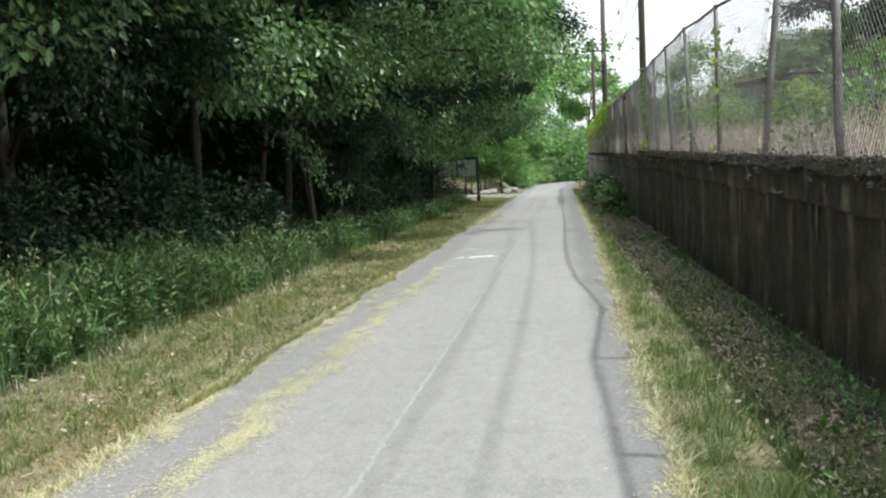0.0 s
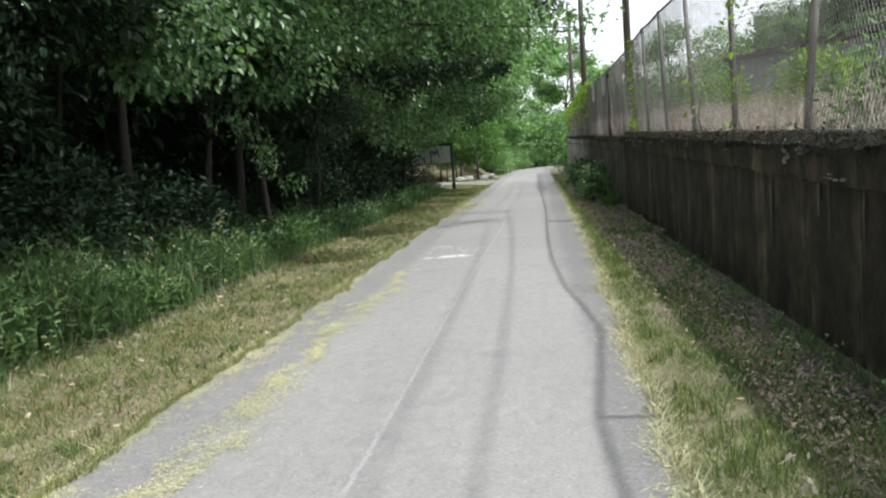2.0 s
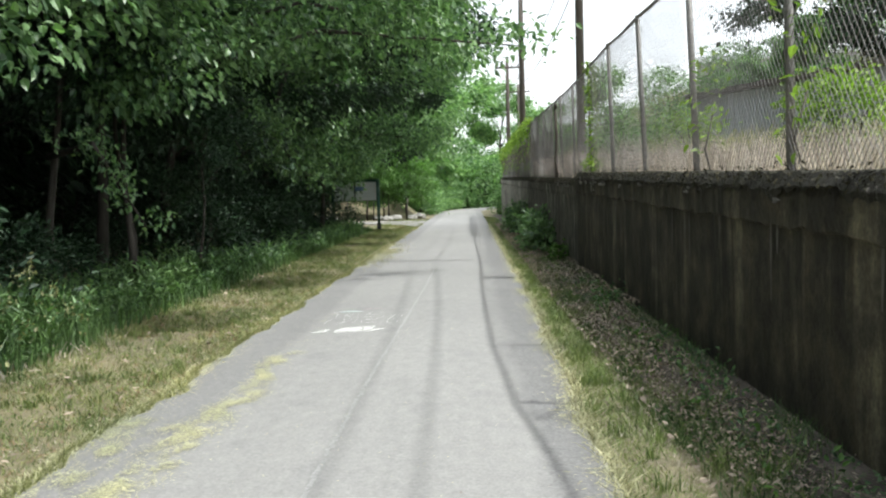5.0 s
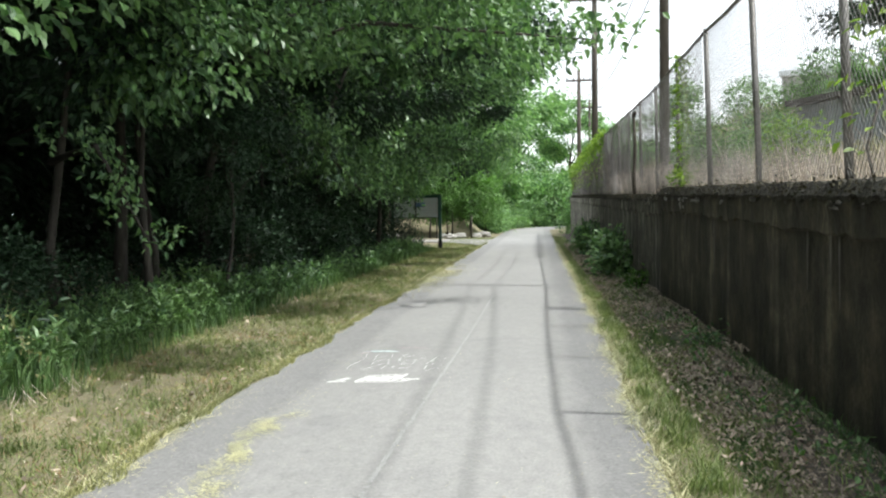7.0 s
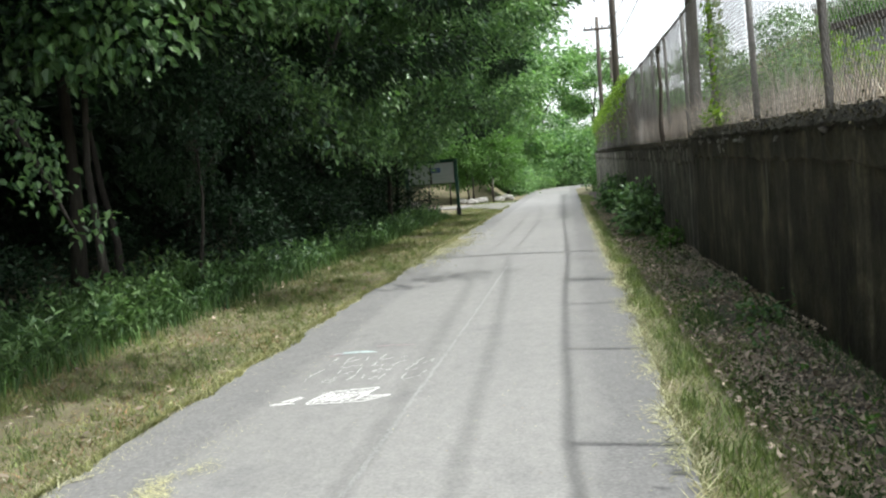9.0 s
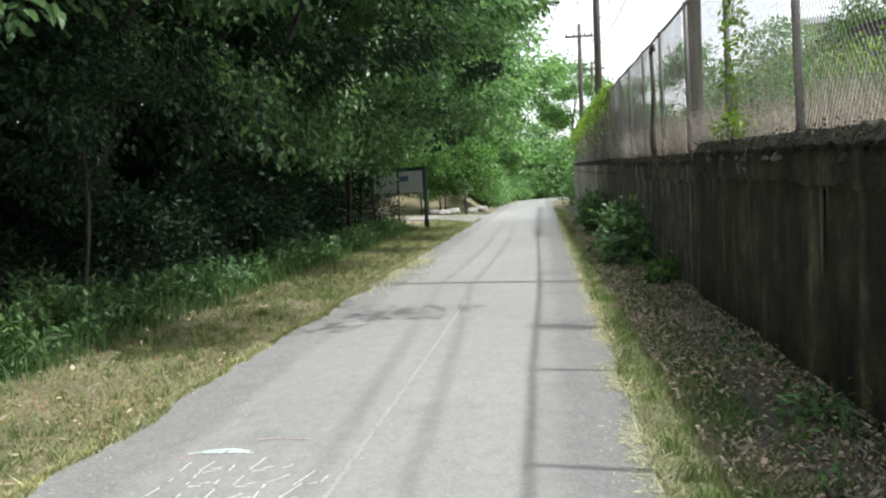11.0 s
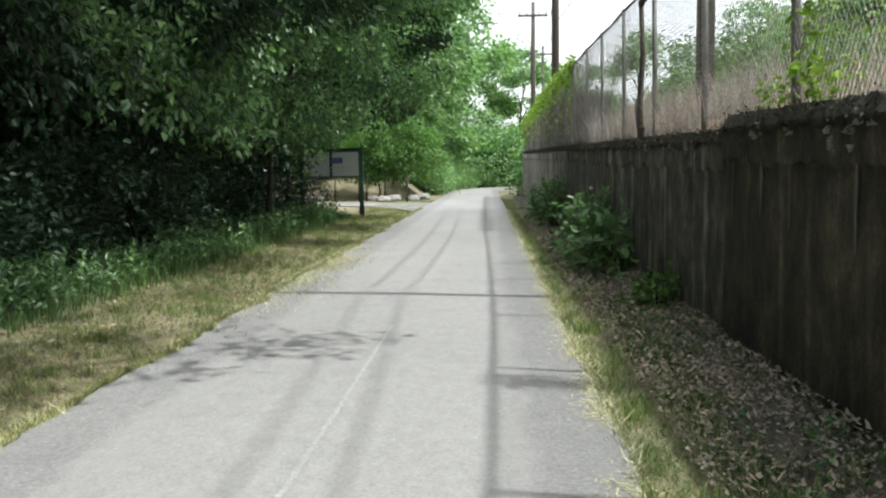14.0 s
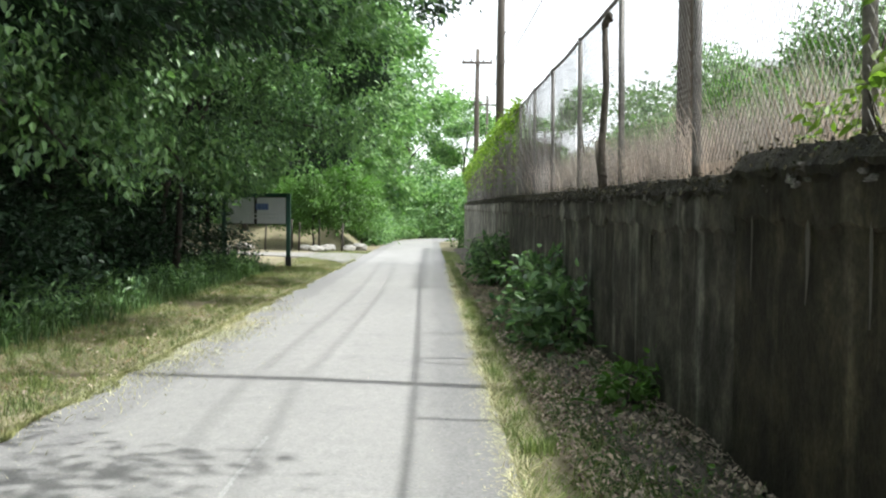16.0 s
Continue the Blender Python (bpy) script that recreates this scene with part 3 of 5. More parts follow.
back = board_box("panel", 0.08, L - 0.08, 1.34, 2.2, -0.02, 0.02, DARK_PAINT, board)
board_box("map", 0.09, L * 0.48, 1.36, 2.19, -0.03, -0.021, PANEL_WHITE, back, "white map sheet with blue print")
board_box("notice", L * 0.48 + 0.1, L - 0.09, 1.36, 2.19, -0.03, -0.021, PANEL_GREY, back, "faded pale grey sheet")
board_box("print", 0.7, 1.15, 1.8, 2.0, -0.036, -0.031, PRINT_BLUE, back, "blue picture on the map")
board_box("print", 0.3, 1.35, 1.52, 1.56, -0.036, -0.031, PANEL_GREY, back, "grey line of small print")
board_box("print", 0.3, 1.2, 1.64, 1.68, -0.036, -0.031, PANEL_GREY, back, "grey line of small print")
board_box("cap", -0.05, L + 0.05, 2.2, 2.32, -0.05, 0.05, GREEN_PAINT, board)


# ---- boulders ----
def boulder(x, y, s, seed):
    rng = np.random.default_rng(seed)
    bm = bmesh.new()
    bmesh.ops.create_icosphere(bm, subdivisions=3, radius=1)
    for v in bm.verts:
        k = 1 + 0.25 * noise.noise(v.co * 1.5 + Vector((seed, 0, 0))) + 0.08 * noise.noise(v.co * 5 + Vector((seed, 0, 0)))
        v.co = Vector((v.co.x * s * 1.25, v.co.y * s, v.co.z * s * 0.6)) * k
    bm.transform(pose(x, y, lay(x, y) + s * 0.35, 0, 0, seed * 40))
    tagged(part("boulder", bm, ROCK), "pale grey rounded boulder on the dry ground", "boulder", "boulders by the side path")


for i, (x, y, s) in enumerate([(-5.0, 59.6, 0.42), (-4.5, 60.2, 0.5), (-3.1, 61.5, 0.5), (-5.6, 60.4, 0.4), (-8.6, 60.5, 0.5), (-3.5, 60.6, 0.4), (-9.4, 60.2, 0.4)]):
    boulder(x, y, s * 0.75, i + 1)

# ---- woods ----
TREES = [
    build_tree(11, 10.5, 0.15, 1.8, 3.5, 560, 30, 0.17, LEAF_SHADED, (0.9, 0.2), 0.24),
    build_tree(12, 9.5, 0.12, 1.6, 3.3, 520, 30, 0.16, LEAF_SHADED, (1.0, -0.3), 0.24),
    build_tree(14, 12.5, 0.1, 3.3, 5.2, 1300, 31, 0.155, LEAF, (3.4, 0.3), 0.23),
    build_tree(15, 14.5, 0.13, 2.6, 5.4, 1650, 28, 0.17, LEAF_SHADED, (4.0, 0.2), 0.26),
    build_tree(16, 9.0, 0.08, 3.9, 2.4, 260, 30, 0.17, LEAF_SHADED, (0.4, 0.3)),
]
FAR = [
    build_tree(21, 12, 0.2, 0.8, 4.2, 400, 20, 0.33, LEAF_HAZY, (0.3, 0.2), 0.5),
    build_tree(22, 10, 0.16, 0.5, 3.6, 340, 20, 0.31, LEAF_HAZY, (0.0, 0.3), 0.45),
    # inner trees, with the woods' shade put into the leaf colour
    build_tree(23, 12, 0.2, 0.3, 4.4, 440, 17, 0.36, LEAF_SHADED, (0.2, 0.2), 0.5),
]
for t, label in zip(TREES, ("leafy green broadleaf tree with low shaded boughs", "smaller leafy tree with drooping green boughs", "tall tree whose leafy boughs overhang the path", "dense green tree arching over the verge, leaves darkened for shade", "slender bare-stemmed tree in the dark woods")):
    tagged(t, label, "tree", "edge trees")
for t in FAR[:2]:
    tagged(t, "distant leafy green tree beyond the path", "tree", "far trees")
tagged(FAR[2], "leafy tree deep in the woods, leaves darkened for shade", "tree", "inner wood trees")
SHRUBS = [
    build_shrub("shrub", 31, 2.6, 1.3, 110, 24, 0.14, LEAF_SHADED, 0.27),
    build_shrub("shrub", 32, 1.7, 1.0, 100, 24, 0.12, LEAF_SHADED, 0.24),
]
SHRUBS.append(build_shrub("shrub", 33, 2.7, 1.5, 60, 16, 0.32, LEAF_SHADED, 0.35))
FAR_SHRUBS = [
    build_shrub("shrub", 34, 2.6, 1.4, 110, 22, 0.22, LEAF_HAZY, 0.3),
    build_shrub("shrub", 35, 1.8, 1.2, 100, 22, 0.2, LEAF_HAZY, 0.28),
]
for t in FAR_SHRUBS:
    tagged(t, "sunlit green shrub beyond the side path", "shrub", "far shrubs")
for t in SHRUBS:
    tagged(t, "green understorey shrub at the woods' edge, leaves darkened for shade", "shrub", "understorey shrubs")


def put(kinds, spots):
    """Stands the first of each kind, and copies it for its further spots."""
    left = set(range(len(kinds)))
    stood = []
    for i, x, y, turn, s in spots:
        m = Matrix.Translation((x, y, lay(x, y))) @ pose(0, 0, 0, 0, 0, turn) @ Matrix.Scale(s, 4)
        if i in left:
            left.remove(i)
            kinds[i].matrix_world = m
            stood.append(kinds[i])
        else:
            stood.append(copy_thing(kinds[i], m))
            stood[-1].matrix_world = m
    return stood


rr = random.Random(5)
edge_trees = put(TREES, [
    (0, -9.6, 3.3, 35, 0.95), (1, -9.4, 8.3, 20, 1.0), (0, -8.6, 13.4, -30, 0.95),
    (3, -9.2, -0.5, -6, 0.92), (3, -8.9, 5.6, 8, 0.9), (2, -7.8, 11.4, -5, 1.0), (2, -6.9, 16.8, 6, 1.0),
    (2, -6.8, 22.2, 0, 1.06), (3, -7.3, 27.4, -8, 0.95), (2, -6.6, 34.2, 0, 1.1), (3, -6.3, 40.2, 8, 0.95), (2, -5.4, 38.2, 0, 0.8), (2, -6.4, 44.6, 0, 0.72),
    (4, -6.5, 19.8, 40, 1.0), (4, -5.7, 21.1, 120, 0.85), (4, -6.2, 22.3, 200, 0.8), (4, -7.2, 30.8, 300, 0.9), (4, -8.4, 17.6, 80, 1.0), (4, -4.95, 22.4, 10, 0.42),
])
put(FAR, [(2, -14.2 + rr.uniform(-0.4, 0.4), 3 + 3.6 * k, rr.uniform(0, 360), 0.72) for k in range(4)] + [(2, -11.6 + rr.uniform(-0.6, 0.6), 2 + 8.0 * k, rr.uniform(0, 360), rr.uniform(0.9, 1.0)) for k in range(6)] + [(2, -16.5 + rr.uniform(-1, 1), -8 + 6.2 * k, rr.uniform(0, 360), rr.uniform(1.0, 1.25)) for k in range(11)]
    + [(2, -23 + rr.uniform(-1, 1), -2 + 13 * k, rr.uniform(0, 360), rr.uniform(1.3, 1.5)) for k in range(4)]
    + [(i, x, y, rr.uniform(0, 360), s) for x, y, i, s in (
        (-12.5, 48.5, 2, 0.95), (-14.5, 57, 2, 1.0), (-9.5, 65, 1, 0.8), (-9.5, 72, 0, 1.2), (-6.5, 78, 1, 1.4), (-12, 80, 0, 1.4), (-4.6, 88, 0, 1.5), (-2, 106, 0, 1.45), (4, 114, 0, 1.2), (9, 112, 1, 1.1), (-17, 68, 0, 1.1), (-13, 70.5, 1, 1.1), (-7.2, 70, 1, 0.95), (-20, 62, 0, 1.1), (-4.8, 82, 0, 1.15), (-9, 90, 0, 1.5),
        (6.5, 75, 1, 0.8), (8, 85, 0, 0.6), (-5.2, 74, 1, 0.65), (1, 122, 0, 1.2), (-23, 76, 0, 1.2), (16, 106, 0, 1.2))])
put(SHRUBS, [(k % 2, -7.0 + rr.uniform(-0.4, 0.4), 0.5 + 2.7 * k, rr.uniform(0, 360), rr.uniform(0.55, 0.85)) for k in range(6)]
    + [(k % 2, -6.1 - 0.09 * k + rr.uniform(-0.3, 0.3), 29.5 + 1.45 * k, rr.uniform(0, 360), rr.uniform(0.75, 1.1)) for k in range(10)]
    + [(0, -13.5 + rr.uniform(-0.6, 0.6), 2 + 4.0 * k, rr.uniform(0, 360), rr.uniform(1.3, 1.7)) for k in range(11)]
    + [(0, -5.8, 17.4, 40, 0.5), (1, -6.6, 20.0, 10, 0.6), (0, -6.0, 13.2, 80, 0.7), (1, -5.7, 15.2, 130, 0.9), (1, -5.9, 25.6, 20, 0.9), (0, -6.0, 27.6, 140, 0.7), (1, -7.4, 24, 70, 0.7), (0, -8.4, 28.0, 70, 0.8), (0, -10, 22, 30, 0.9), (1, -6.35, 44.6, 30, 0.6)]
    + [(k % 2, -7.4 - 1.5 * k, 44.4 + 0.3 * math.sin(k * 2.3), 50.0 * k, 1.05) for k in range(6)]
    + [(2, -18.8 + 0.8 * math.sin(k * 2.1), -2 + 2.6 * k, 80.0 * k, 1.7) for k in range(24)] + [(1, -5.35, 43.3, 30, 0.7)]
    + [(k % 2, -9.5 - 2.0 * k, 47.6 + 1.3 * k, 70.0 * k, 1.5) for k in range(8)])
put(FAR_SHRUBS, [(k % 2, -9.0 + 1.9 * k, 97 + 3 * math.sin(k * 2.0), rr.uniform(0, 360), rr.uniform(1.6, 2.4)) for k in range(13)]
    + [(k % 2, -5.5 - 1.7 * k, 67.5 + math.sin(k * 2.0), rr.uniform(0, 360), rr.uniform(1.0, 1.6)) for k in range(10)]
    + [(k % 2, -3.6 - 0.5 * math.sin(k * 3.0), 70 + 2.2 * k, rr.uniform(0, 360), rr.uniform(0.8, 1.2)) for k in range(10)]
    + [(k % 2, -3.2 + 1.35 * k, 87.5 + 2.4 * k, 70.0 * k, 0.9) for k in range(5)]
    + [(k % 2, 3.6 + 0.35 * k, 68 + 2.6 * k, rr.uniform(0, 360), rr.uniform(0.8, 1.2)) for k in range(8)])


def bough(tree, start, end, seed, clusters, mat, leaf=0.15, loose=0.42):
    """A long leafy limb that reaches out over the path from its tree."""
    rng = np.random.default_rng(seed)
    start, end = Vector(start), Vector(end)
    bm = bmesh.new()
    mid = start.lerp(end, 0.5) + Vector((0, 0, 0.7))
    tube(bm, [start, mid, end], [0.06, 0.04, 0.012], 6)
    limb = part("limb", bm, BARK, tree)
    u = rng.uniform(0.25, 1.0, clusters)
    c = np.array([tuple(start.lerp(end, k) + Vector((0, 0, 2.8 * k * (1 - k)))) for k in u])
    c += rng.normal(0, loose, c.shape) * [1.0, 1.6, 0.6]
    c = np.repeat(c, 24, 0) + rng.normal(0, min(0.2, loose * 0.7), (clusters * 24, 3))
    o = unit(rng.normal(0, 1, c.shape) + [0.4, 0, -0.2])
    fol = leaves_mesh("foliage", c, o, leaf, mat, tree, 0.7, seed)
    for ob in (limb, fol):
        ob.matrix_parent_inverse = tree.matrix_world.inverted()


bpy.context.view_layer.update()
host = min(edge_trees, key=lambda o: abs(o.matrix_world.translation.y - 22.2))
bough(host, (-6.3, 22.2, 3.6), (1.2, 22.9, 4.3), 71, 75, LEAF)
keeper = min(edge_trees, key=lambda o: abs(o.matrix_world.translation.y - 40.2))
bough(keeper, (-6.2, 40.1, 3.0), (-1.0, 39.4, 3.5), 73, 90, LEAF)
bough(keeper, (-6.3, 40.6, 3.4), (-2.6, 43.4, 3.3), 74, 70, LEAF_SHADED)
bough(keeper, (-6.4, 39.8, 2.6), (-4.4, 36.4, 2.6), 75, 70, LEAF)
bough(host, (-6.2, 22.6, 4.4), (-0.2, 25.4, 5.2), 72, 60, LEAF)
# drooping leafy boughs that hang down along the edge of the woods
droop = random.Random(17)
for k in (0, 8, 9, 10, 11, 12, 13):
    by = 11.75 + 1.85 * k
    owner = min(edge_trees, key=lambda o: abs(o.matrix_world.translation.y - by) + (9 if o.matrix_world.translation.x < -8.55 else 0))
    ow = owner.matrix_world.translation
    dense = 60 if by < 20 else 44
    out = -4.9 + 0.35 * math.sin(by * 0.9) + (0.3 if by > 14 else -0.5)
    # sunlit boughs take the lifted leaf colour, shaded ones the darkened
    bough(owner, (ow.x + 0.6, ow.y + 0.3 * (by - ow.y), 2.9 + droop.uniform(-0.2, 0.6)), (out, by, droop.uniform(2.0, 3.1)), 405 + k, dense, LEAF if by > 28 else LEAF_SHADED, 0.11 if by < 20 else 0.15)

low_tree = min(edge_trees, key=lambda o: abs(o.matrix_world.translation.y - 19.8) + abs(o.matrix_world.translation.x + 6.5))
bough(low_tree, (-6.45, 19.7, 2.3), (-4.5, 18.5, 1.2), 431, 16, LEAF, 0.1, 0.16)

# young bright tree by the side path
young = tagged(build_tree(41, 4.5, 0.06, 1.0, 1.35, 240, 24, 0.16, LEAF_FRESH, (0.1, 0), 0.3), "young bright green tree beside the boulders", "tree")
young.matrix_world = pose(-3.9, 61.9, 0, 0, 0, 30)
for x, y, turn, k in ((-5.4, 61.6, 120, 0.85), (-3.3, 64.6, 220, 0.8), (-6.6, 62.6, 300, 0.75)):
    m = pose(x, y, lay(x, y), 0, 0, turn) @ Matrix.Scale(k, 4)
    copy_thing(young, m).matrix_world = m
for x, y, h in ((-6.3, 60.3, 1.5), (-5.9, 60.2, 1.35), (-5.0, 60.6, 1.5), (-3.75, 59.4, 1.3), (-7.6, 60.6, 1.3)):
    bm = bmesh.new()
    tube(bm, [(x, y, -0.1), (x + 0.02, y, h * 0.5), (x + 0.05, y, h)], [0.05, 0.045, 0.035], 7)
    tagged(part("wooden_stake", bm, BARK), "thin dark wooden stake among the young trees", "stake", "stakes by the side path")

# shrubs at the foot of the wall
for i, (x, y, s, sd) in enumerate([(1.98, 28.0, 0.68, 51), (1.95, 38.0, 0.95, 52), (1.92, 29.8, 0.8, 53), (2.1, 25.0, 0.28, 54), (2.1, 18.0, 0.12, 55), (2.0, 42.5, 0.8, 56)]):
    b = build_shrub("wall_shrub", sd, 1.15 * s, 0.55 * s, int(60 * s) + 8, 13, 0.14 * min(1.0, 0.4 + s), LEAF_FRESH if i == 3 else LEAF, 0.13, 4)
    tagged(b, "bright green sapling growing at the foot of the wall", "shrub", "saplings by the wall")
    b.matrix_world = pose(x, y, -0.02)

# ---- grass ----
def scatter(n, x0, x1, y0, y1, power=1.0, seed=1):
    rng = np.random.default_rng(seed)
    y = y0 + (y1 - y0) * rng.uniform(0, 1, n) ** power
    x = rng.uniform(0, 1, n)
    return rng, np.stack([x0 + (x1 - x0) * x, y, np.zeros(n)], 1)


def patchy(p, f, cut, seed, soft=0.25):
    """Keeps points where a slow noise is high, with ragged borders."""
    rng = np.random.default_rng(int(seed * 10) + 1)
    lim = cut + rng.normal(0, soft, len(p))
    return p[np.array([noise.noise((a * f, b * f * 0.7, seed)) for a, b in p[:, :2]]) > lim]


def off_path(p, over=0.0):
    """Drops points that would stand on the asphalt."""
    return p[np.array([a < left_edge(b) + over or a > right_edge(b) - over for a, b in p[:, :2]])]


def grass(name, p, low, high, width, mat, lean, seed, label, category="grass", segs=1):
    rng = np.random.default_rng(seed)
    return tagged(blades(name, p - np.array([0, 0, 0.035]), rng.uniform(low, high, len(p)), width, mat, lean, seed, segs), label, category, kind="stuff")


p = off_path(patchy(scatter(120000, -4.6, -2.2, 2, 60, 1.6, 61)[1], 2.3, -0.22, 14, 0.18), 0.04)
grass("grass_verge", p, 0.015, 0.055, 0.009, LAWN, 2.0, 62, "dry yellowing mown grass verge")
p = off_path(patchy(scatter(140000, -4.7, -2.3, 2, 60, 1.6, 63)[1], 1.3, -0.25, 3))
grass("grass_verge", p, 0.025, 0.075, 0.009, LAWN_GREEN, 1.6, 64, "greener patches in the mown verge")
p = off_path(patchy(scatter(44000, -4.4, -2.3, 0, 50, 1.5, 75)[1], 1.1, 0.16, 23))
grass("dead_grass", p, 0.02, 0.06, 0.011, DEAD_GRASS, 1.8, 76, "reddish brown dead grass patches in the verge")
rng = np.random.default_rng(461)
tuft = off_path(scatter(900, -4.5, -2.5, 2, 45, 1.4, 462)[1], 0.05)
p = np.repeat(tuft, 26, 0) + rng.normal(0, 0.035, (len(tuft) * 26, 3)) * [1, 1, 0]
grass("grass_tufts", off_path(p), 0.05, 0.13, 0.007, LAWN_GREEN, 0.9, 463, "taller tufts standing in the mown verge", "grass", 2)
rng = np.random.default_rng(262)
p = np.stack([-2.45 + np.abs(rng.normal(0, 0.33, 9000)), rng.normal(29.0, 2.0, 9000), np.full(9000, 0.035)], 1)
grass("grass_verge", patchy(p, 1.6, -0.15, 27), 0.015, 0.05, 0.01, CLIPPING, 1.8, 263, "straw-coloured grass creeping over the path's edge")
p = off_path(scatter(70000, 0.78, 1.6, 1, 62, 1.4, 65)[1], 0.05)
p = p[p[:, 0] - np.array([right_edge(b) for b in p[:, 1]]) < np.abs(np.random.default_rng(165).normal(0, 0.28, len(p)))]
grass("grass_strip", p, 0.02, 0.06, 0.009, LAWN, 1.9, 66, "dry grass strip between path and wall")
p = off_path(patchy(scatter(190000, 0.9, 2.25, 1.5, 60, 1.7, 67)[1], 2.4, -0.24, 9, 0.2))
p = p[p[:, 0] + np.abs(np.random.default_rng(167).normal(0, 0.42, len(p))) < 2.4 - 0.45 * np.clip((p[:, 1] - 9) / 8, 0, 1)]
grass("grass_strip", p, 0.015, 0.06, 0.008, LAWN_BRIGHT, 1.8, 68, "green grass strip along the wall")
rng = np.random.default_rng(465)
tuft = off_path(scatter(420, 1.0, 2.1, 2, 34, 1.3, 466)[1], 0.02)
p = np.repeat(tuft, 30, 0) + rng.normal(0, 0.04, (len(tuft) * 30, 3)) * [1, 1, 0]
grass("grass_tufts", off_path(p), 0.05, 0.15, 0.008, LAWN_BRIGHT, 1.0, 467, "fresh green tufts in the strip by the wall", "grass", 2)
p = off_path(patchy(scatter(22000, 0.95, 2.1, 1.5, 40, 1.6, 468)[1], 2.0, 0.1, 33, 0.15))
grass("dead_grass", p, 0.02, 0.07, 0.008, STRAW, 2.0, 469, "bleached dry blades among the green strip")
# green patches, given the darker weed colour to deepen the wall's shade
p = off_path(patchy(scatter(80000, 1.4, 2.24, 1.5, 36, 1.5, 477)[1], 1.4, -0.02, 71, 0.15))
grass("grass_strip", p, 0.02, 0.1, 0.01, WEED, 1.4, 478, "green grass patches in a darker colour for the wall's shade")
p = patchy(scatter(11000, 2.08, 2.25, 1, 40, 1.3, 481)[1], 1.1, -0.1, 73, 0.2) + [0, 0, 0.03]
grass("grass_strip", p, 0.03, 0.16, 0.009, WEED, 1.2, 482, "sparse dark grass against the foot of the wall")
# the same growth behind the start of the walk
grass("grass_verge", off_path(scatter(26000, -4.6, -2.2, -8, 2.2, 1.0, 483)[1], 0.04), 0.02, 0.06, 0.01, LAWN, 1.9, 484, "dry yellowing mown grass verge")
grass("grass_strip", off_path(scatter(16000, 0.8, 2.2, -8, 1.8, 1.0, 485)[1], 0.04), 0.02, 0.07, 0.01, LAWN_BRIGHT, 1.7, 486, "green grass strip along the wall")
# ragged tongues of grass that creep over the asphalt
rng = np.random.default_rng(311)
y = 6 + 44 * rng.uniform(0, 1, 26000) ** 1.3
reach = np.array([max(0.0, 0.05 + 0.16 * noise.noise((b * 0.8, 3, 1)) + 0.09 * noise.noise((b * 3.1, 5, 1))) for b in y])
p = np.stack([np.array([left_edge(b) for b in y]) - 0.03 + reach * rng.uniform(0, 1.15, len(y)), y, np.full(len(y), 0.035)], 1)
grass("grass_verge", p, 0.02, 0.06, 0.01, LAWN, 1.5, 312, "ragged grass creeping over the path's edge")
for side, edge_of, seed in (("left", left_edge, 301), ("right", right_edge, 302)):
    rng = np.random.default_rng(seed)
    y = 1.5 + 46 * rng.uniform(0, 1, 16000) ** 1.5
    x = np.array([edge_of(b) for b in y]) + (rng.normal(0.015, 0.035, len(y)) if side == "right" else rng.normal(-0.015, 0.035, len(y)))
    p = np.stack([x, y, np.full(len(y), 0.03)], 1)
    p = p[rng.uniform(0, 1, len(p)) > (0.65 if side == "left" else 0.35) * np.clip((y - 10) / 6, 0, 1)]
    grass("grass_fringe", patchy(p, 1.1, -0.2, 19), 0.03, 0.08, 0.009, CLIPPING, 2.2, seed, "pale dry grass fringe hanging over the path's edge")
p = patchy(scatter(14000, -5.9, -3.95, 0, 16, 1.0, 69)[1], 0.8, -0.1, 31)
rng = np.random.default_rng(70)
hz = rng.uniform(0.3, 1.15, len(p)) * (0.5 + 0.5 * np.clip((-3.9 - p[:, 0]) / 0.9, 0, 1)) * np.array([0.8 + 0.55 * noise.noise((a * 0.9, b * 0.7, 4)) for a, b in p[:, :2]])
keep = p[:, 0] < -4.05 + 0.3 * np.array([noise.noise((3, b * 0.9, 8)) for b in p[:, 1]]) + rng.normal(0, 0.1, len(p))
p, hz = p[keep], hz[keep]
tagged(blades("tall_weeds", p - [0, 0, 0.03], hz, 0.014, WEED, 0.6, 70, 2), "tall green weeds and grasses before the woods", "weeds", kind="stuff")
tips = rng.choice(len(p), 420, replace=False)
plume = np.repeat(p[tips] + np.stack([np.zeros(420), np.zeros(420), hz[tips] * 0.9], 1), 9, 0) + rng.normal(0, 0.035, (3780, 3)) * [1, 1, 2.0]
tagged(leaves_mesh("weed_plumes", plume, unit(rng.normal(0, 0.5, plume.shape) + [0, 0, 1]), 0.05, WEED_TIP, None, 0.0, 270), "yellowish seed plumes on the tall weeds", "weeds", kind="stuff")
low = p + np.stack([rng.normal(0.12, 0.16, len(p)), np.zeros(len(p)), np.zeros(len(p))], 1)
grass("matted_straw", low[::3], 0.06, 0.22, 0.012, STALK, 1.4, 271, "dry matted stalks at the foot of the weeds", "weeds")
p = scatter(15000, -6.8, -4.1, 15, 44, 1.0, 71)[1]
grass("low_weeds", p, 0.1, 0.4, 0.018, WEED, 0.7, 72, "low green weeds along the shaded woods", "weeds", 2)


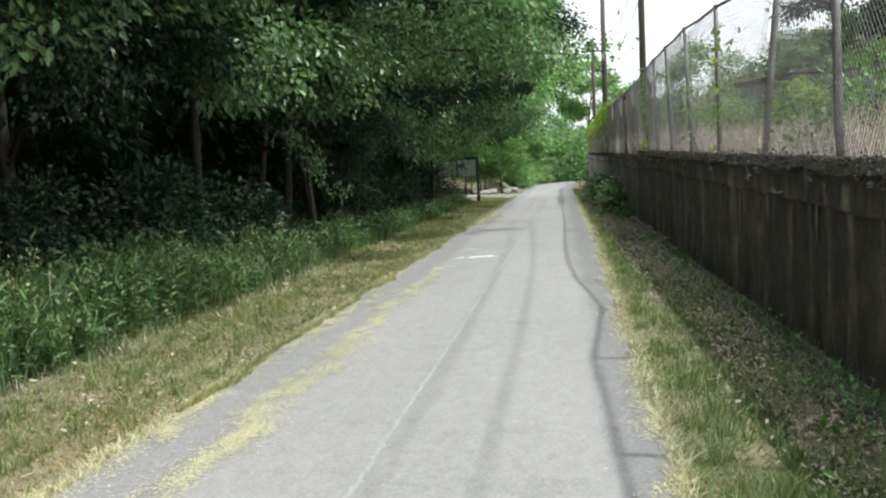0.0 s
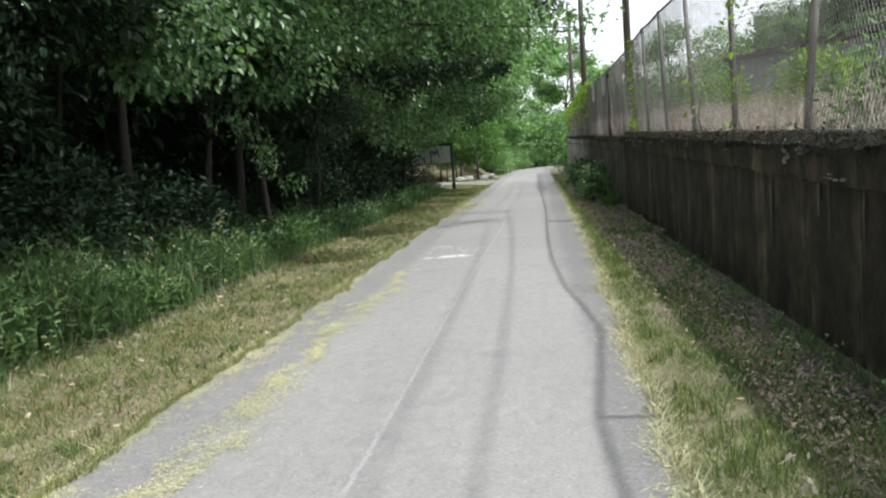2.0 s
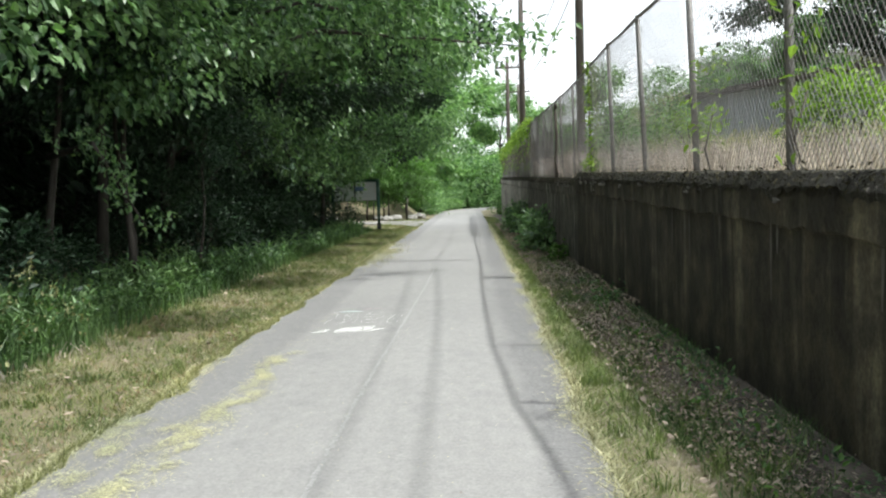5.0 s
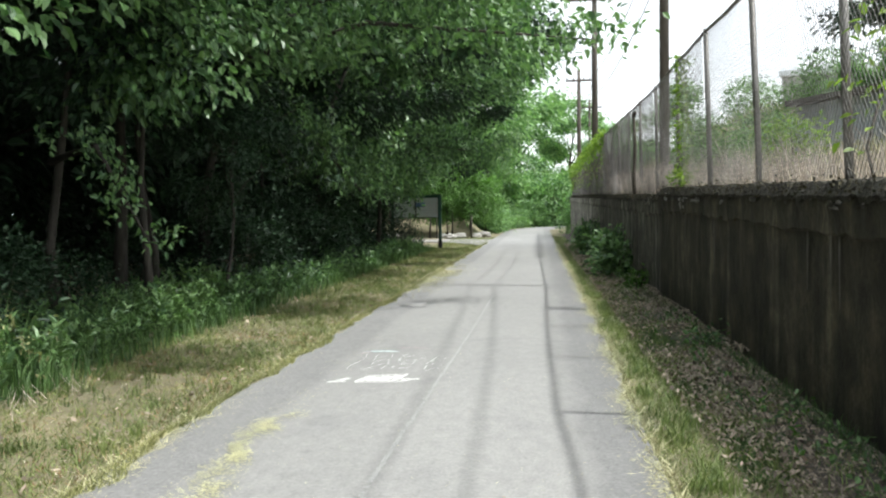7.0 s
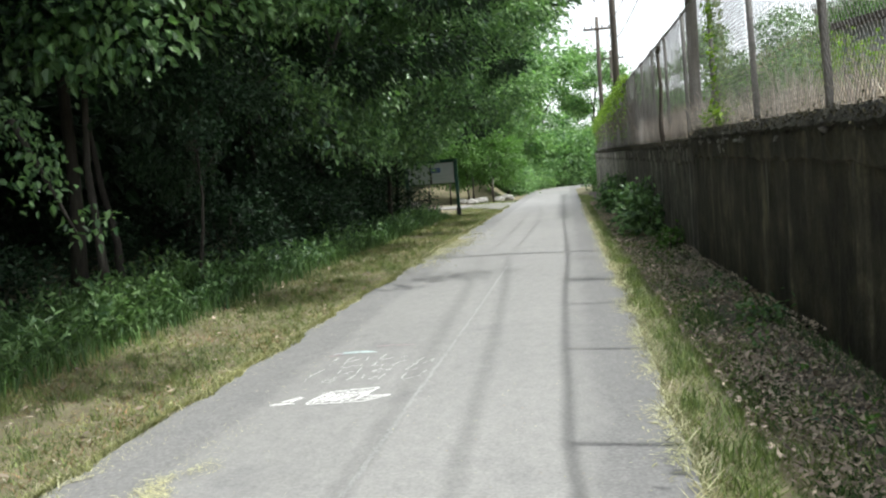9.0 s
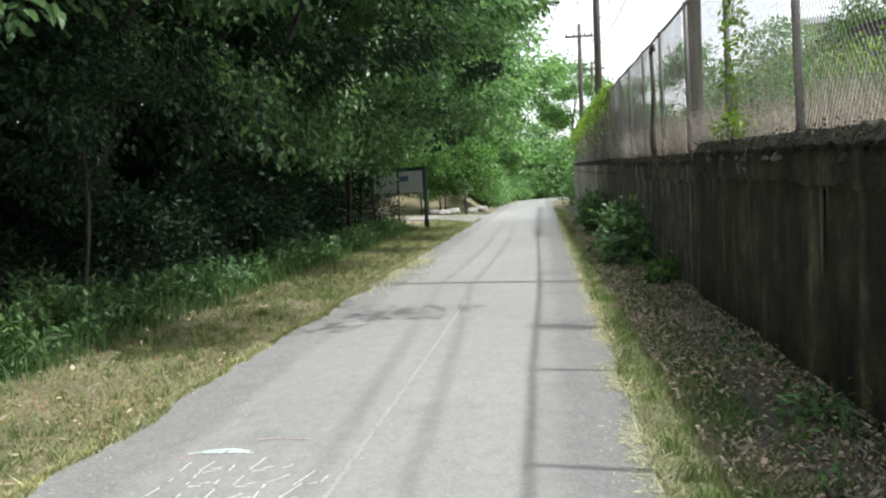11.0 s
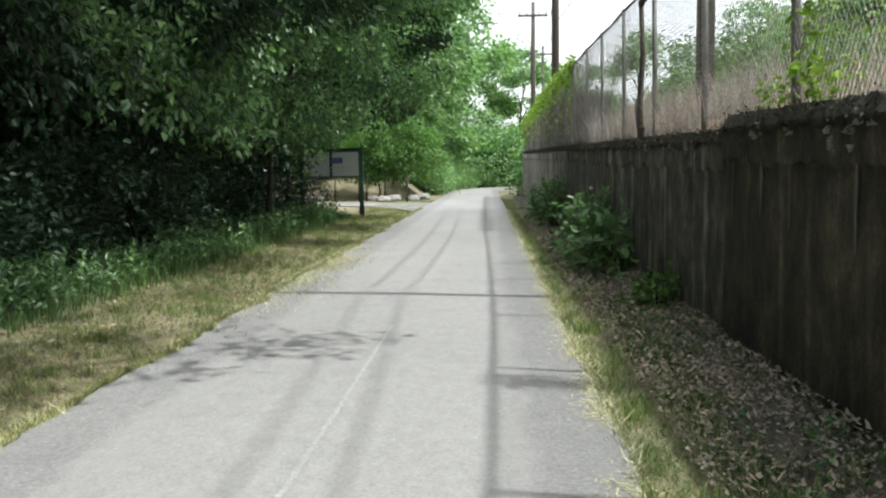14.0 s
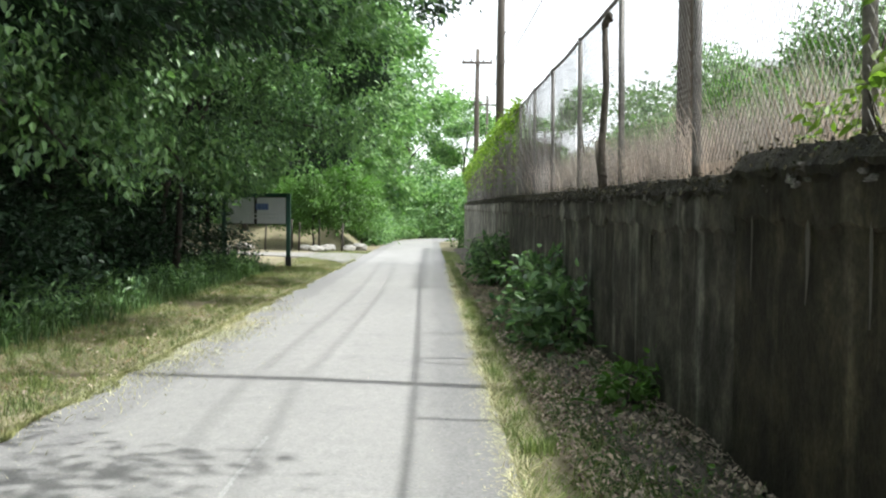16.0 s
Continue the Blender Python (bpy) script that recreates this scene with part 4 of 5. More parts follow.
def leafy_weeds(name, n, x0, x1, y0, y1, low, high, leaf, mat, seed, label, broad=(0.1, 0.16), k=18):
    """Upright herbs: narrow leaves set round many thin stems, taller and lower in drifts."""
    rng, p = scatter(n, x0, x1, y0, y1, 1.0, seed)
    p = patchy(p, 0.7, -0.15, seed)
    drift = np.array([0.85 + 0.75 * noise.noise((a * 0.8, b * 0.8, seed)) for a, b in p[:, :2]])
    h = rng.uniform(low, high, len(p)) * np.clip(drift, 0.4, 1.35)
    t = np.tile(np.linspace(0.12, 1, k), len(p))
    base = np.repeat(p, k, 0)
    hh = np.repeat(h, k)
    a = rng.uniform(0, math.tau, len(base))
    out = np.stack([np.cos(a), np.sin(a), 0.3 + 0.7 * t], 1)
    lean = np.repeat(rng.normal(0, 0.13, (len(p), 2)), k, 0) * t[:, None] ** 1.5
    c = base + np.concatenate([lean, (t * hh)[:, None]], 1) - [0, 0, 0.03]
    tagged(leaves_mesh(name, c, unit(out), leaf, mat, None, 0.0, seed, 0.45, broad), label, "weeds", kind="stuff")


leafy_weeds("leafy_weeds", 3600, -6.0, -4.1, 0, 15, 0.4, 1.0, 0.12, WEED, 81, "leafy green weeds in front of the woods")
leafy_weeds("leafy_weeds", 1500, -6.2, -4.2, -8, 0.5, 0.4, 1.0, 0.12, WEED, 182, "leafy green weeds in front of the woods")
leafy_weeds("leafy_weeds", 800, -5.7, -4.3, 14.5, 23, 0.3, 0.75, 0.09, WEED, 181, "leafy green weeds along the dark woods", (0.16, 0.26))
leafy_weeds("leafy_weeds", 2400, -6.6, -4.35, 14, 44, 0.25, 0.6, 0.12, LEAF, 82, "dark leafy herbs in the shade of the trees", (0.14, 0.24), 14)
leafy_weeds("wall_weeds", 110, 1.7, 2.24, 2, 21, 0.06, 0.2, 0.05, LEAF, 183, "low green weeds in the litter by the wall", (0.2, 0.3), 10)
leafy_weeds("wall_weeds", 260, 1.85, 2.24, 2, 15, 0.05, 0.18, 0.045, LEAF, 184, "small dark weeds along the foot of the wall", (0.2, 0.3), 9)
leafy_weeds("wall_weeds", 110, 1.6, 2.22, 4, 50, 0.1, 0.26, 0.05, LEAF_FRESH, 83, "small green weeds at the foot of the wall", (0.2, 0.3), 10)

# dead leaves by the wall, on the verge and path
def flat_bits(name, p, size, mat, seed, label, lift=0.02, tilt=0.25, thin=(0.25, 0.6)):
    rng = np.random.default_rng(seed)
    n = len(p)
    a = rng.uniform(0, math.tau, n)
    s = size * rng.uniform(0.5, 1.4, n)
    u = np.stack([np.cos(a), np.sin(a), rng.normal(0, tilt, n)], 1) * s[:, None]
    w = np.stack([-np.sin(a), np.cos(a), rng.normal(0, tilt, n)], 1) * (s * rng.uniform(*thin, n))[:, None]
    c = p + [0, 0, lift]
    v = np.stack([c - u, c + w, c + u, c - w], 1).reshape(-1, 3)
    v[:, 2] = np.maximum(v[:, 2], np.repeat(p[:, 2], 4) + 0.003)
    i = np.arange(n)[:, None] * 4
    f = np.concatenate([i + [0, 1, 2], i + [0, 2, 3]], 1).reshape(-1, 3)
    return tagged(raw(name, v, f, mat), label, "litter", kind="stuff")


p = patchy(scatter(62000, 1.3, 2.26, 2, 48, 1.1, 84)[1], 0.9, -0.4, 41, 0.3)
p = p[np.random.default_rng(184).uniform(0, 1, len(p)) < 0.1 + 0.75 * np.clip((p[:, 1] - 11) / 7, 0, 1)]
flat_bits("leaf_litter", p + [0, 0, 0.02], 0.02, LITTER, 85, "brown dead leaves along the wall", 0.02, 0.5)
rng = np.random.default_rng(386)
drift = rng.beta(1.0, 2.4, 5000)
dy = rng.uniform(17, 48, 5000)
ridge = np.array([max(0.0, 0.07 + 0.09 * noise.noise((b * 0.9, 2, 7))) for b in dy])
p = np.stack([2.26 - 0.22 * drift, dy, 0.03 + ridge * (1 - drift)], 1)
flat_bits("leaf_litter", p, 0.022, LITTER, 387, "dead leaves drifted against the foot of the wall", 0.01, 0.6)
p = patchy(scatter(30000, 1.5, 2.26, 1.5, 18, 1.2, 479)[1], 1.2, -0.15, 47, 0.35)
flat_bits("leaf_litter", p + [0, 0, 0.01], 0.013, LITTER, 480, "small brown leaf crumbs in the shade of the wall", 0.015, 0.5)
p = scatter(1500, -4.2, -2.4, 2, 40, 1.2, 86)[1]
flat_bits("leaf_litter", p, 0.03, LITTER, 87, "scattered dead leaves on the verge", 0.03)
p = off_path(patchy(scatter(14000, -4.6, -2.3, 2, 45, 1.5, 471)[1], 1.7, 0.0, 17, 0.25))
flat_bits("dry_thatch", p - [0, 0, 0.02], 0.035, STRAW, 472, "bleached cut stalks lying in the verge", 0.012, 0.12, (0.05, 0.12))
p = off_path(patchy(scatter(18000, -4.6, -2.3, 2, 45, 1.5, 473)[1], 1.7, -0.1, 29, 0.25))
flat_bits("dry_thatch", p - [0, 0, 0.02], 0.035, DEAD_GRASS, 474, "brown cut stalks lying in the verge", 0.01, 0.12, (0.06, 0.14))


def on_path(p):
    mid = np.array([(left_edge(b) + right_edge(b)) / 2 for b in p[:, 1]])
    p[:, 2] = 0.003 + 0.012 * np.clip(1 - np.abs(p[:, 0] - mid) / 1.65, 0, 1)
    return p


rng = np.random.default_rng(88)
n = 30000
y = 1 + 44 * rng.uniform(0, 1, n) ** 1.3
edge_x = np.array([left_edge(b) for b in y])
band = np.array([0.62 + 0.06 * noise.noise((b * 0.5, 4, 4)) for b in y])
strong = np.array([noise.noise((b * 0.9, 1, 6)) for b in y])
near_edge = rng.uniform(0, 1, n) < 0.6
x = np.where(near_edge, edge_x + np.abs(rng.normal(0, 0.11, n)), edge_x + band + rng.normal(0, 0.07, n))
keep = near_edge & (strong + rng.normal(0, 0.2, n) > -0.15) | ~near_edge & (y < 19) & (strong + rng.normal(0, 0.15, n) > 0.0)
keep &= rng.uniform(0, 1, n) > 0.8 * np.clip((y - 11) / 6, 0, 1)
p = on_path(np.stack([x, y, np.zeros(n)], 1)[keep])
mats = [p]
for k in range(44):
    cy = 0.8 + 13.8 * (k + rng.uniform(-0.3, 0.3)) / 44
    off = 0.62 + rng.normal(0, 0.07) if k % 3 else rng.uniform(0.02, 0.2)
    ln, wd = rng.uniform(0.15, 0.5), rng.uniform(0.04, 0.1)
    m = int(30000 * ln * wd * 4)
    dy = rng.normal(0, ln, m)
    mx = np.array([left_edge(b) for b in cy + dy]) + off + 0.05 * np.sin(dy * 5 + k) + rng.normal(0, wd, m)
    q = np.stack([mx, cy + dy, np.zeros(m)], 1)
    mats.append(on_path(patchy(q, 5.0, 0.0, 40 + k, 0.16)) + [0, 0, 0.004])
p = np.concatenate(mats)
flat_bits("grass_clippings", p, 0.013, CLIPPING, 89, "dry yellow grass clippings strewn on the asphalt", 0.004, 0.08, (0.1, 0.24))
n = 22000
y = 1 + 44 * rng.uniform(0, 1, n) ** 1.3
x = np.array([right_edge(b) for b in y]) - np.abs(rng.normal(0, 0.08, n))
keep = np.array([noise.noise((b * 1.1, 9, 6)) for b in y]) + rng.normal(0, 0.2, n) > -0.1
p = on_path(np.stack([x, y, np.zeros(n)], 1)[keep])
flat_bits("grass_clippings", p, 0.022, CLIPPING, 90, "dry yellow grass clippings along the path's edge", 0.004, 0.05, (0.08, 0.2))
p = on_path(scatter(3200, -2.2, 0.9, 2, 34, 1.1, 91)[1])
flat_bits("pale_crumbs", p, 0.006, CLIPPING, 92, "pale crumbs and straw bits on the asphalt", 0.003, 0.02)
p = on_path(scatter(250, -2.2, 0.9, 2, 34, 1.1, 93)[1])
flat_bits("dark_crumbs", p, 0.009, LITTER, 94, "small dark bits on the asphalt", 0.003, 0.02)

# ---- chalk on the path ----
def chalk(name, strokes, width, mat, label, seed, gaps=0.12):
    """Hand-drawn strokes, broken where the asphalt is rough."""
    rng = np.random.default_rng(seed)
    v, f = [], []
    for x0, y0, x1, y1 in strokes:
        d = Vector((x1 - x0, y1 - y0, 0))
        n = max(2, int(d.length / 0.05))
        s = Vector((-d.y, d.x, 0)).normalized()
        for k in range(n):
            if rng.uniform() < gaps:
                continue
            a = Vector((x0, y0, 0)) + d * (k / n)
            b = Vector((x0, y0, 0)) + d * ((k + 0.9) / n)
            w = width * rng.uniform(0.7, 1.1) / 2
            j = s * rng.normal(0, width * 0.15)
            i = len(v)
            v += [a + j - s * w, b + j - s * w, b + j + s * w, a + j + s * w]
            f.append((i, i + 1, i + 2, i + 3))
    v = on_path(np.array([tuple(q) for q in v])) + np.array([0, 0, 0.0015])
    return tagged(raw(name, v, f, mat), label, "chalk drawing", kind="stuff")


corners = [(-1.41, 15.91), (-1.0, 15.93), (-0.86, 16.07), (-1.05, 16.08), (-0.99, 16.3), (-1.31, 16.24), (-1.4, 16.06)]
outline = [a + b for a, b in zip(corners, corners[1:] + corners[:1])]
outline += [(-1.68, 15.93, -1.5, 15.95), (-1.62, 16.0, -1.52, 16.13), (-1.6, 15.99, -1.5, 16.1), (-1.56, 16.0, -1.5, 16.12), (-1.66, 15.95, -1.52, 15.96)]
chalk("chalk_drawing", outline, 0.024, CHALK, "white chalk arrow outlined on the asphalt", 3, 0.06)
scribble = [(-1.38 + 0.022 * k, 15.94 + 0.03 * (k % 3), -1.31 + 0.02 * k, 16.22 - 0.03 * (k % 2)) for k in range(15)]
scribble += [(-1.38, 15.98 + 0.045 * k, -1.06 + 0.02 * (k % 3), 15.99 + 0.048 * k) for k in range(6)] + [(-1.02, 15.97, -0.9, 16.06), (-1.06, 15.98, -0.95, 16.06)]
chalk("chalk_drawing", scribble, 0.016, CHALK, "white chalk scribble filling the arrow", 8, 0.22)
cr = random.Random(8)
small = []
for row, count in ((16.58, 7), (16.82, 6), (17.06, 7), (17.3, 5)):
    for k in range(count):
        x, y = -1.62 + 0.15 * k + cr.uniform(-0.04, 0.04), row + cr.uniform(-0.04, 0.04)
        small.append((x, y, x + cr.uniform(-0.02, 0.1), y + cr.uniform(0.1, 0.24)))
        if k % 2:
            small += [(x + 0.07, y + 0.02, x + 0.12, y + 0.04), (x + 0.02, y - 0.03, x + 0.09, y - 0.01)]
chalk("chalk_drawing", small, 0.007, CHALK, "small white chalk strokes on the asphalt", 4)
oval = [(-1.68 + 0.02 * k, 17.6 + 0.01 * k % 0.03, -1.66 + 0.02 * k, 17.6 + 0.1 * math.sin(math.pi * (k + 1) / 21)) for k in range(20)]
chalk("chalk_drawing", oval, 0.03, BLUE_CHALK, "pale blue chalk oval on the asphalt", 5)
PINK_CHALK = two_scale("pink_chalk", (0.32, 0.26, 0.27), (0.4, 0.32, 0.335), 6.0, 60.0, 0.95, 0.0)
chalk("chalk_drawing", [(-1.68, 17.58, -1.6, 17.64), (-1.7, 17.52, -1.58, 17.56), (-1.4, 17.86, -1.2, 17.9), (-1.18, 17.88, -1.0, 17.86), (-1.6, 17.8, -1.45, 17.85)], 0.028, PINK_CHALK, "smudged pink chalk beside the blue oval", 9, 0.2)
chalk("chalk_line", [(-0.78, 3.0, -0.73, 8.0), (-0.73, 8.0, -0.72, 13.0), (-0.72, 13.0, -0.62, 20.0), (-0.62, 20, -0.6, 24)], 0.032, FAINT_CHALK, "faint white line scratched along the path", 6, 0.02)

# ---- crust and runs on the wall ----
def lime_run(y, length, width):
    """A chalky deposit that has run down from the joint under the coping."""
    z1 = wall_top(y) - 0.34
    bm = bmesh.new()
    proud = 0.034 if y < STEP_Y else 0.012
    prev = None
    for k in range(9):
        t = k / 8
        w = width * (1 - 0.8 * t) * min(1.0, 0.25 + 4 * t) * (1 + 0.3 * noise.noise((y, t * 4, 1))) / 2
        x = WALL_X - proud - 0.006
        o = 0.012 * noise.noise((y * 3, t * 3, 2))
        cur = (bm.verts.new((x, y + o - w, z1 - t * length)), bm.verts.new((x - 0.004, y + o, z1 - t * length)), bm.verts.new((x, y + o + w, z1 - t * length)))
        if prev:
            bm.faces.new((prev[0], prev[1], cur[1], cur[0]))
            bm.faces.new((prev[1], prev[2], cur[2], cur[1]))
        prev = cur
    tagged(part("lime_run", bm, LIME), "pale lime deposit running down the wall", "lime deposit", "lime deposits on the wall")


wr = random.Random(4)
for y, ln, w in [(10.3, 0.62, 0.11), (10.55, 0.35, 0.05), (12.05, 0.2, 0.06), (14.4, 0.5, 0.05), (15.1, 0.45, 0.05), (9.0, 0.25, 0.09), (18.6, 0.6, 0.1), (20.6, 0.5, 0.06), (25.2, 0.6, 0.08), (27.0, 0.7, 0.1), (29.4, 0.5, 0.1), (32.2, 0.7, 0.14), (34.4, 0.6, 0.12), (37.0, 0.8, 0.2), (22.2, 0.4, 0.06), (7.4, 0.3, 0.1)]:
    lime_run(y, ln, w)
for k in range(22):
    lime_run(5 + 1.35 * k + wr.uniform(-0.5, 0.5), wr.uniform(0.2, 0.6), wr.uniform(0.02, 0.05))
rng = np.random.default_rng(95)
n = 15000
y = 3 + 60 * rng.uniform(0, 1, n) ** 1.3
p = np.stack([rng.uniform(WALL_X - 0.09, WALL_X + 0.1, n), y, np.array([wall_top(b) for b in y]) + rng.normal(-0.03, 0.04, n)], 1)
tagged(leaves_mesh("moss_crust", p, unit(rng.normal(0, 1, (n, 3))), 0.028, MOSS, None, 0.6, 96), "black moss and dry crust on the wall's top edge", "moss", kind="stuff")
v, f = [], []
for k in range(2200):
    b = -2 + 0.0282 * k
    t = wall_top(b)
    drop = 0.09 + 0.07 * noise.noise((b * 1.1, 3, 3)) + 0.06 * noise.noise((b * 5, 4, 3)) + 0.03 * noise.noise((b * 14, 5, 3))
    drop = max(0.02, drop)
    out = (0.036 if b < STEP_Y else 0.014) + 0.02 + 0.018 * noise.noise((b * 6, 8, 1)) + 0.012 * noise.noise((b * 15, 8, 4))
    v += [(WALL_X - out, b, t - 0.03 - drop), (WALL_X - out - 0.012, b, t - 0.05 - drop * 0.4), (WALL_X - 0.01, b, t + 0.012 + 0.03 * noise.noise((b * 7, 1, 9)) + 0.02 * noise.noise((b * 17, 1, 5))), (WALL_X + 0.1, b, t + 0.02 + 0.02 * noise.noise((b * 5, 2, 9)))]
f = [(4 * k + j, 4 * k + j + 1, 4 * k + j + 5, 4 * k + j + 4) for k in range(2199) for j in range(3)]
tagged(raw("moss_band", v, f, MOSS_MAT), "black moss mat hanging over the wall's top edge", "moss", kind="stuff")
n = 5000
y = 3 + 50 * rng.uniform(0, 1, n) ** 1.3
p = np.stack([rng.uniform(WALL_X - 0.085, WALL_X - 0.03, n), y, np.array([wall_top(b) for b in y]) + rng.normal(-0.08, 0.05, n)], 1)
p = patchy(p, 1.3, 0.22, 12, 0.1)
tagged(leaves_mesh("broken_flakes", p, unit(rng.normal(0, 1, (len(p), 3))), 0.026, LIME, None, 0.5, 97), "pale broken concrete flakes along the wall's edge", "concrete flakes", kind="stuff")

SCAR = two_scale("burst_concrete", (0.07, 0.066, 0.058), (0.4, 0.385, 0.36), 16.0, 60.0, 0.95, 0.9, grain=0.5)


scar_mesh = bmesh.new()


def broken_patch(bm, y, drop, width, height, seed):
    """A ragged pale scar, in several shards, where the edge of the coping has burst."""
    rng = np.random.default_rng(seed)
    z = wall_top(y) - drop
    x = WALL_X - (0.064 if y < STEP_Y else 0.044)
    for q in range(6):
        cy, cz = y + rng.normal(0, width * 0.3), z + rng.normal(0, height * 0.3)
        w, h = width * rng.uniform(0.15, 0.4), height * rng.uniform(0.2, 0.5)
        front, back = [], []
        for k in range(11):
            a, r = k * math.tau / 11, rng.uniform(0.35, 1.2)
            dy, dz = math.cos(a) * w / 2 * r, math.sin(a) * h / 2 * r
            front.append(bm.verts.new((x + rng.uniform(-0.012, 0.012), cy + dy, cz + dz)))
            back.append(bm.verts.new((x + 0.05, cy + dy, cz + dz)))
        hub = bm.verts.new((x + rng.uniform(-0.02, 0.02), cy, cz))
        for k in range(11):
            j = (k + 1) % 11
            bm.faces.new((front[k], front[j], hub))
            bm.faces.new((front[j], front[k], back[k], back[j]))


scars = random.Random(23)
for y, drop, width, height in [(9.3, 0.1, 0.3, 0.09), (9.75, 0.13, 0.16, 0.14), (8.7, 0.3, 0.42, 0.05), (20.6, 0.17, 0.34, 0.13), (20.95, 0.2, 0.2, 0.15), (21.6, 0.14, 0.12, 0.08), (22.3, 0.15, 0.14, 0.1), (19.6, 0.15, 0.25, 0.12), (24.6, 0.1, 0.2, 0.14), (25.1, 0.16, 0.24, 0.1), (26.7, 0.12, 0.2, 0.12)]:
    broken_patch(scar_mesh, y, drop, width, height, int(y * 10))
for k in range(16):
    broken_patch(scar_mesh, 4 + 2.0 * k + scars.uniform(-0.8, 0.8), scars.uniform(0.08, 0.2), scars.uniform(0.06, 0.18), scars.uniform(0.04, 0.09), 300 + k)
bmesh.ops.recalc_face_normals(scar_mesh, faces=scar_mesh.faces[:])
tagged(part("burst_coping", scar_mesh, SCAR), "pale ragged shards where the wall's coping has burst", "broken concrete", kind="stuff")

# ---- dry growth behind the fence ----
def on_bank(p):
    p[:, 2] = [lay(max(a, 2.47), b) for a, b in p[:, :2]]
    return p


grass("dry_grass", on_bank(scatter(20000, 2.3, 5.5, 2, 64, 1.2, 73)[1]), 0.08, 0.42, 0.007, STRAW, 0.8, 74, "dry straw-coloured grass on top of the wall", "grass", 2)
grass("dry_stalks", on_bank(patchy(scatter(15000, 2.42, 3.6, 18, 64, 1.0, 77)[1], 0.8, -0.1, 51)), 0.2, 0.8, 0.005, STALK, 0.4, 78, "grey-brown dry stalks behind the fence", "dry weeds", 2)
grass("dry_stalks", on_bank(patchy(scatter(9000, 2.42, 4.5, 4, 20, 1.0, 79)[1], 0.8, 0.05, 57)), 0.25, 0.6, 0.006, STALK, 0.6, 80, "thin brown dry stalks behind the fence", "dry weeds", 2)


grass("dry_stalks", on_bank(scatter(9000, 2.34, 2.75, 22.5, 36, 1.0, 177)[1]), 0.2, 0.75, 0.005, STALK, 0.45, 178, "dense pinkish-grey dry stalks along the fence foot", "dry weeds", 2)
grass("dry_stalks", on_bank(scatter(16000, 2.4, 2.8, 34, 64, 1.0, 179)[1]), 0.5, 1.5, 0.012, DEAD_VINE, 0.35, 180, "brown dead vine stems filling the far fence", "dry weeds", 2)


def vine(y0, y1, z0f, z1f, n, seed, label, leaf=0.075, xw=0.06):
    """Leaves climbing in the fence between two heights given as shares of its own."""
    rng = np.random.default_rng(seed)
    y = rng.uniform(y0, y1, n)
    t = z0f + (z1f - z0f) * rng.uniform(0, 1, n) ** 0.7
    z = np.array([wall_top(b) + u * (rail_z(b) - wall_top(b)) for b, u in zip(y, t)])
    p = np.stack([FENCE_X + rng.normal(0, xw, n), y + rng.normal(0, 0.05, n), z], 1)
    o = unit(np.stack([rng.normal(-0.6, 0.6, n), rng.normal(0, 0.6, n), rng.normal(0.2, 0.4, n)], 1))
    v = thing("vine", (0, 0, 0), label, "vine", "vines on the fence")
    bm = bmesh.new()
    ym = (y0 + y1) / 2
    zb, zt = wall_top(ym) - 0.1, wall_top(ym) + max(z0f, 0.3) * 1.8
    tube(bm, [(FENCE_X + 0.03, ym, zb), (FENCE_X - 0.02, ym + 0.08, (zb + zt) / 2), (FENCE_X + 0.02, ym - 0.04, zt)], [0.012, 0.01, 0.006], 6)
    part("stem", bm, DEAD_WOOD, v)
    leaves_mesh("foliage", p, o, leaf, VINE, v, 0.5, seed)


vine(21.4, 21.7, 0.0, 1.02, 380, 101, "yellow-green vine climbing the full fence height")
vine(21.0, 22.6, 0.0, 0.14, 130, 102, "low green vine at the foot of the fence")
vine(11.7, 12.2, 0.0, 0.9, 70, 103, "sparse yellow-green vine sprigs on the fence", 0.08, 0.1)
vine(13.9, 14.4, 0.0, 0.6, 60, 104, "sparse yellow-green vine sprigs on the fence", 0.08, 0.1)
for k, y in enumerate(np.arange(36.5, 65, 2.4)):
    vine(y, y + 2.5, 0.76 - 0.012 * k, 1.1, 320, 110 + k, "mat of yellow-green vine along the fence top", 0.12, 0.09)
    vine(y + 0.6, y + 1.1, 0.1, 0.8, 90, 140 + k, "vine strands hanging down the fence", 0.1, 0.07)

# dead trunk leaning in the fence
snag = thing("dead_branch", (FENCE_X - 0.1, 27.2, wall_top(27.2) - 0.04), "dead grey forked branch standing in the fence", "dead branch")
bm = bmesh.new()
tube(bm, [(0, 0, -0.1), (0.0, 0.1, 0.5), (0.02, 0.02, 1.1), (-0.02, -0.05, 1.75)], [0.045, 0.04, 0.035, 0.03], 8)
part("trunk", bm, DEAD_WOOD, snag)
bm = bmesh.new()
tube(bm, [(0, 0.02, 0.15), (0.0, 0.22, 0.4), (0, 0.3, 0.55)], [0.05, 0.045, 0.03], 7)
part("stub", bm, DEAD_WOOD, snag)
bm = bmesh.new()
tube(bm, [(-0.02, -0.05, 1.7), (0, -0.2, 1.78), (0.0, -0.28, 1.7)], [0.04, 0.035, 0.02], 7)
part("stub", bm, DEAD_WOOD, snag)
log = thing("fallen_branch", (3.1, 9.3, lay(3.1, 9.3)), "dark dead branch lying in the dry grass", "dead branch")
bm = bmesh.new()
tube(bm, [(0, -0.3, 0.05), (0.02, 0.0, 0.12), (0, 0.35, 0.3)], [0.04, 0.04, 0.02], 7)
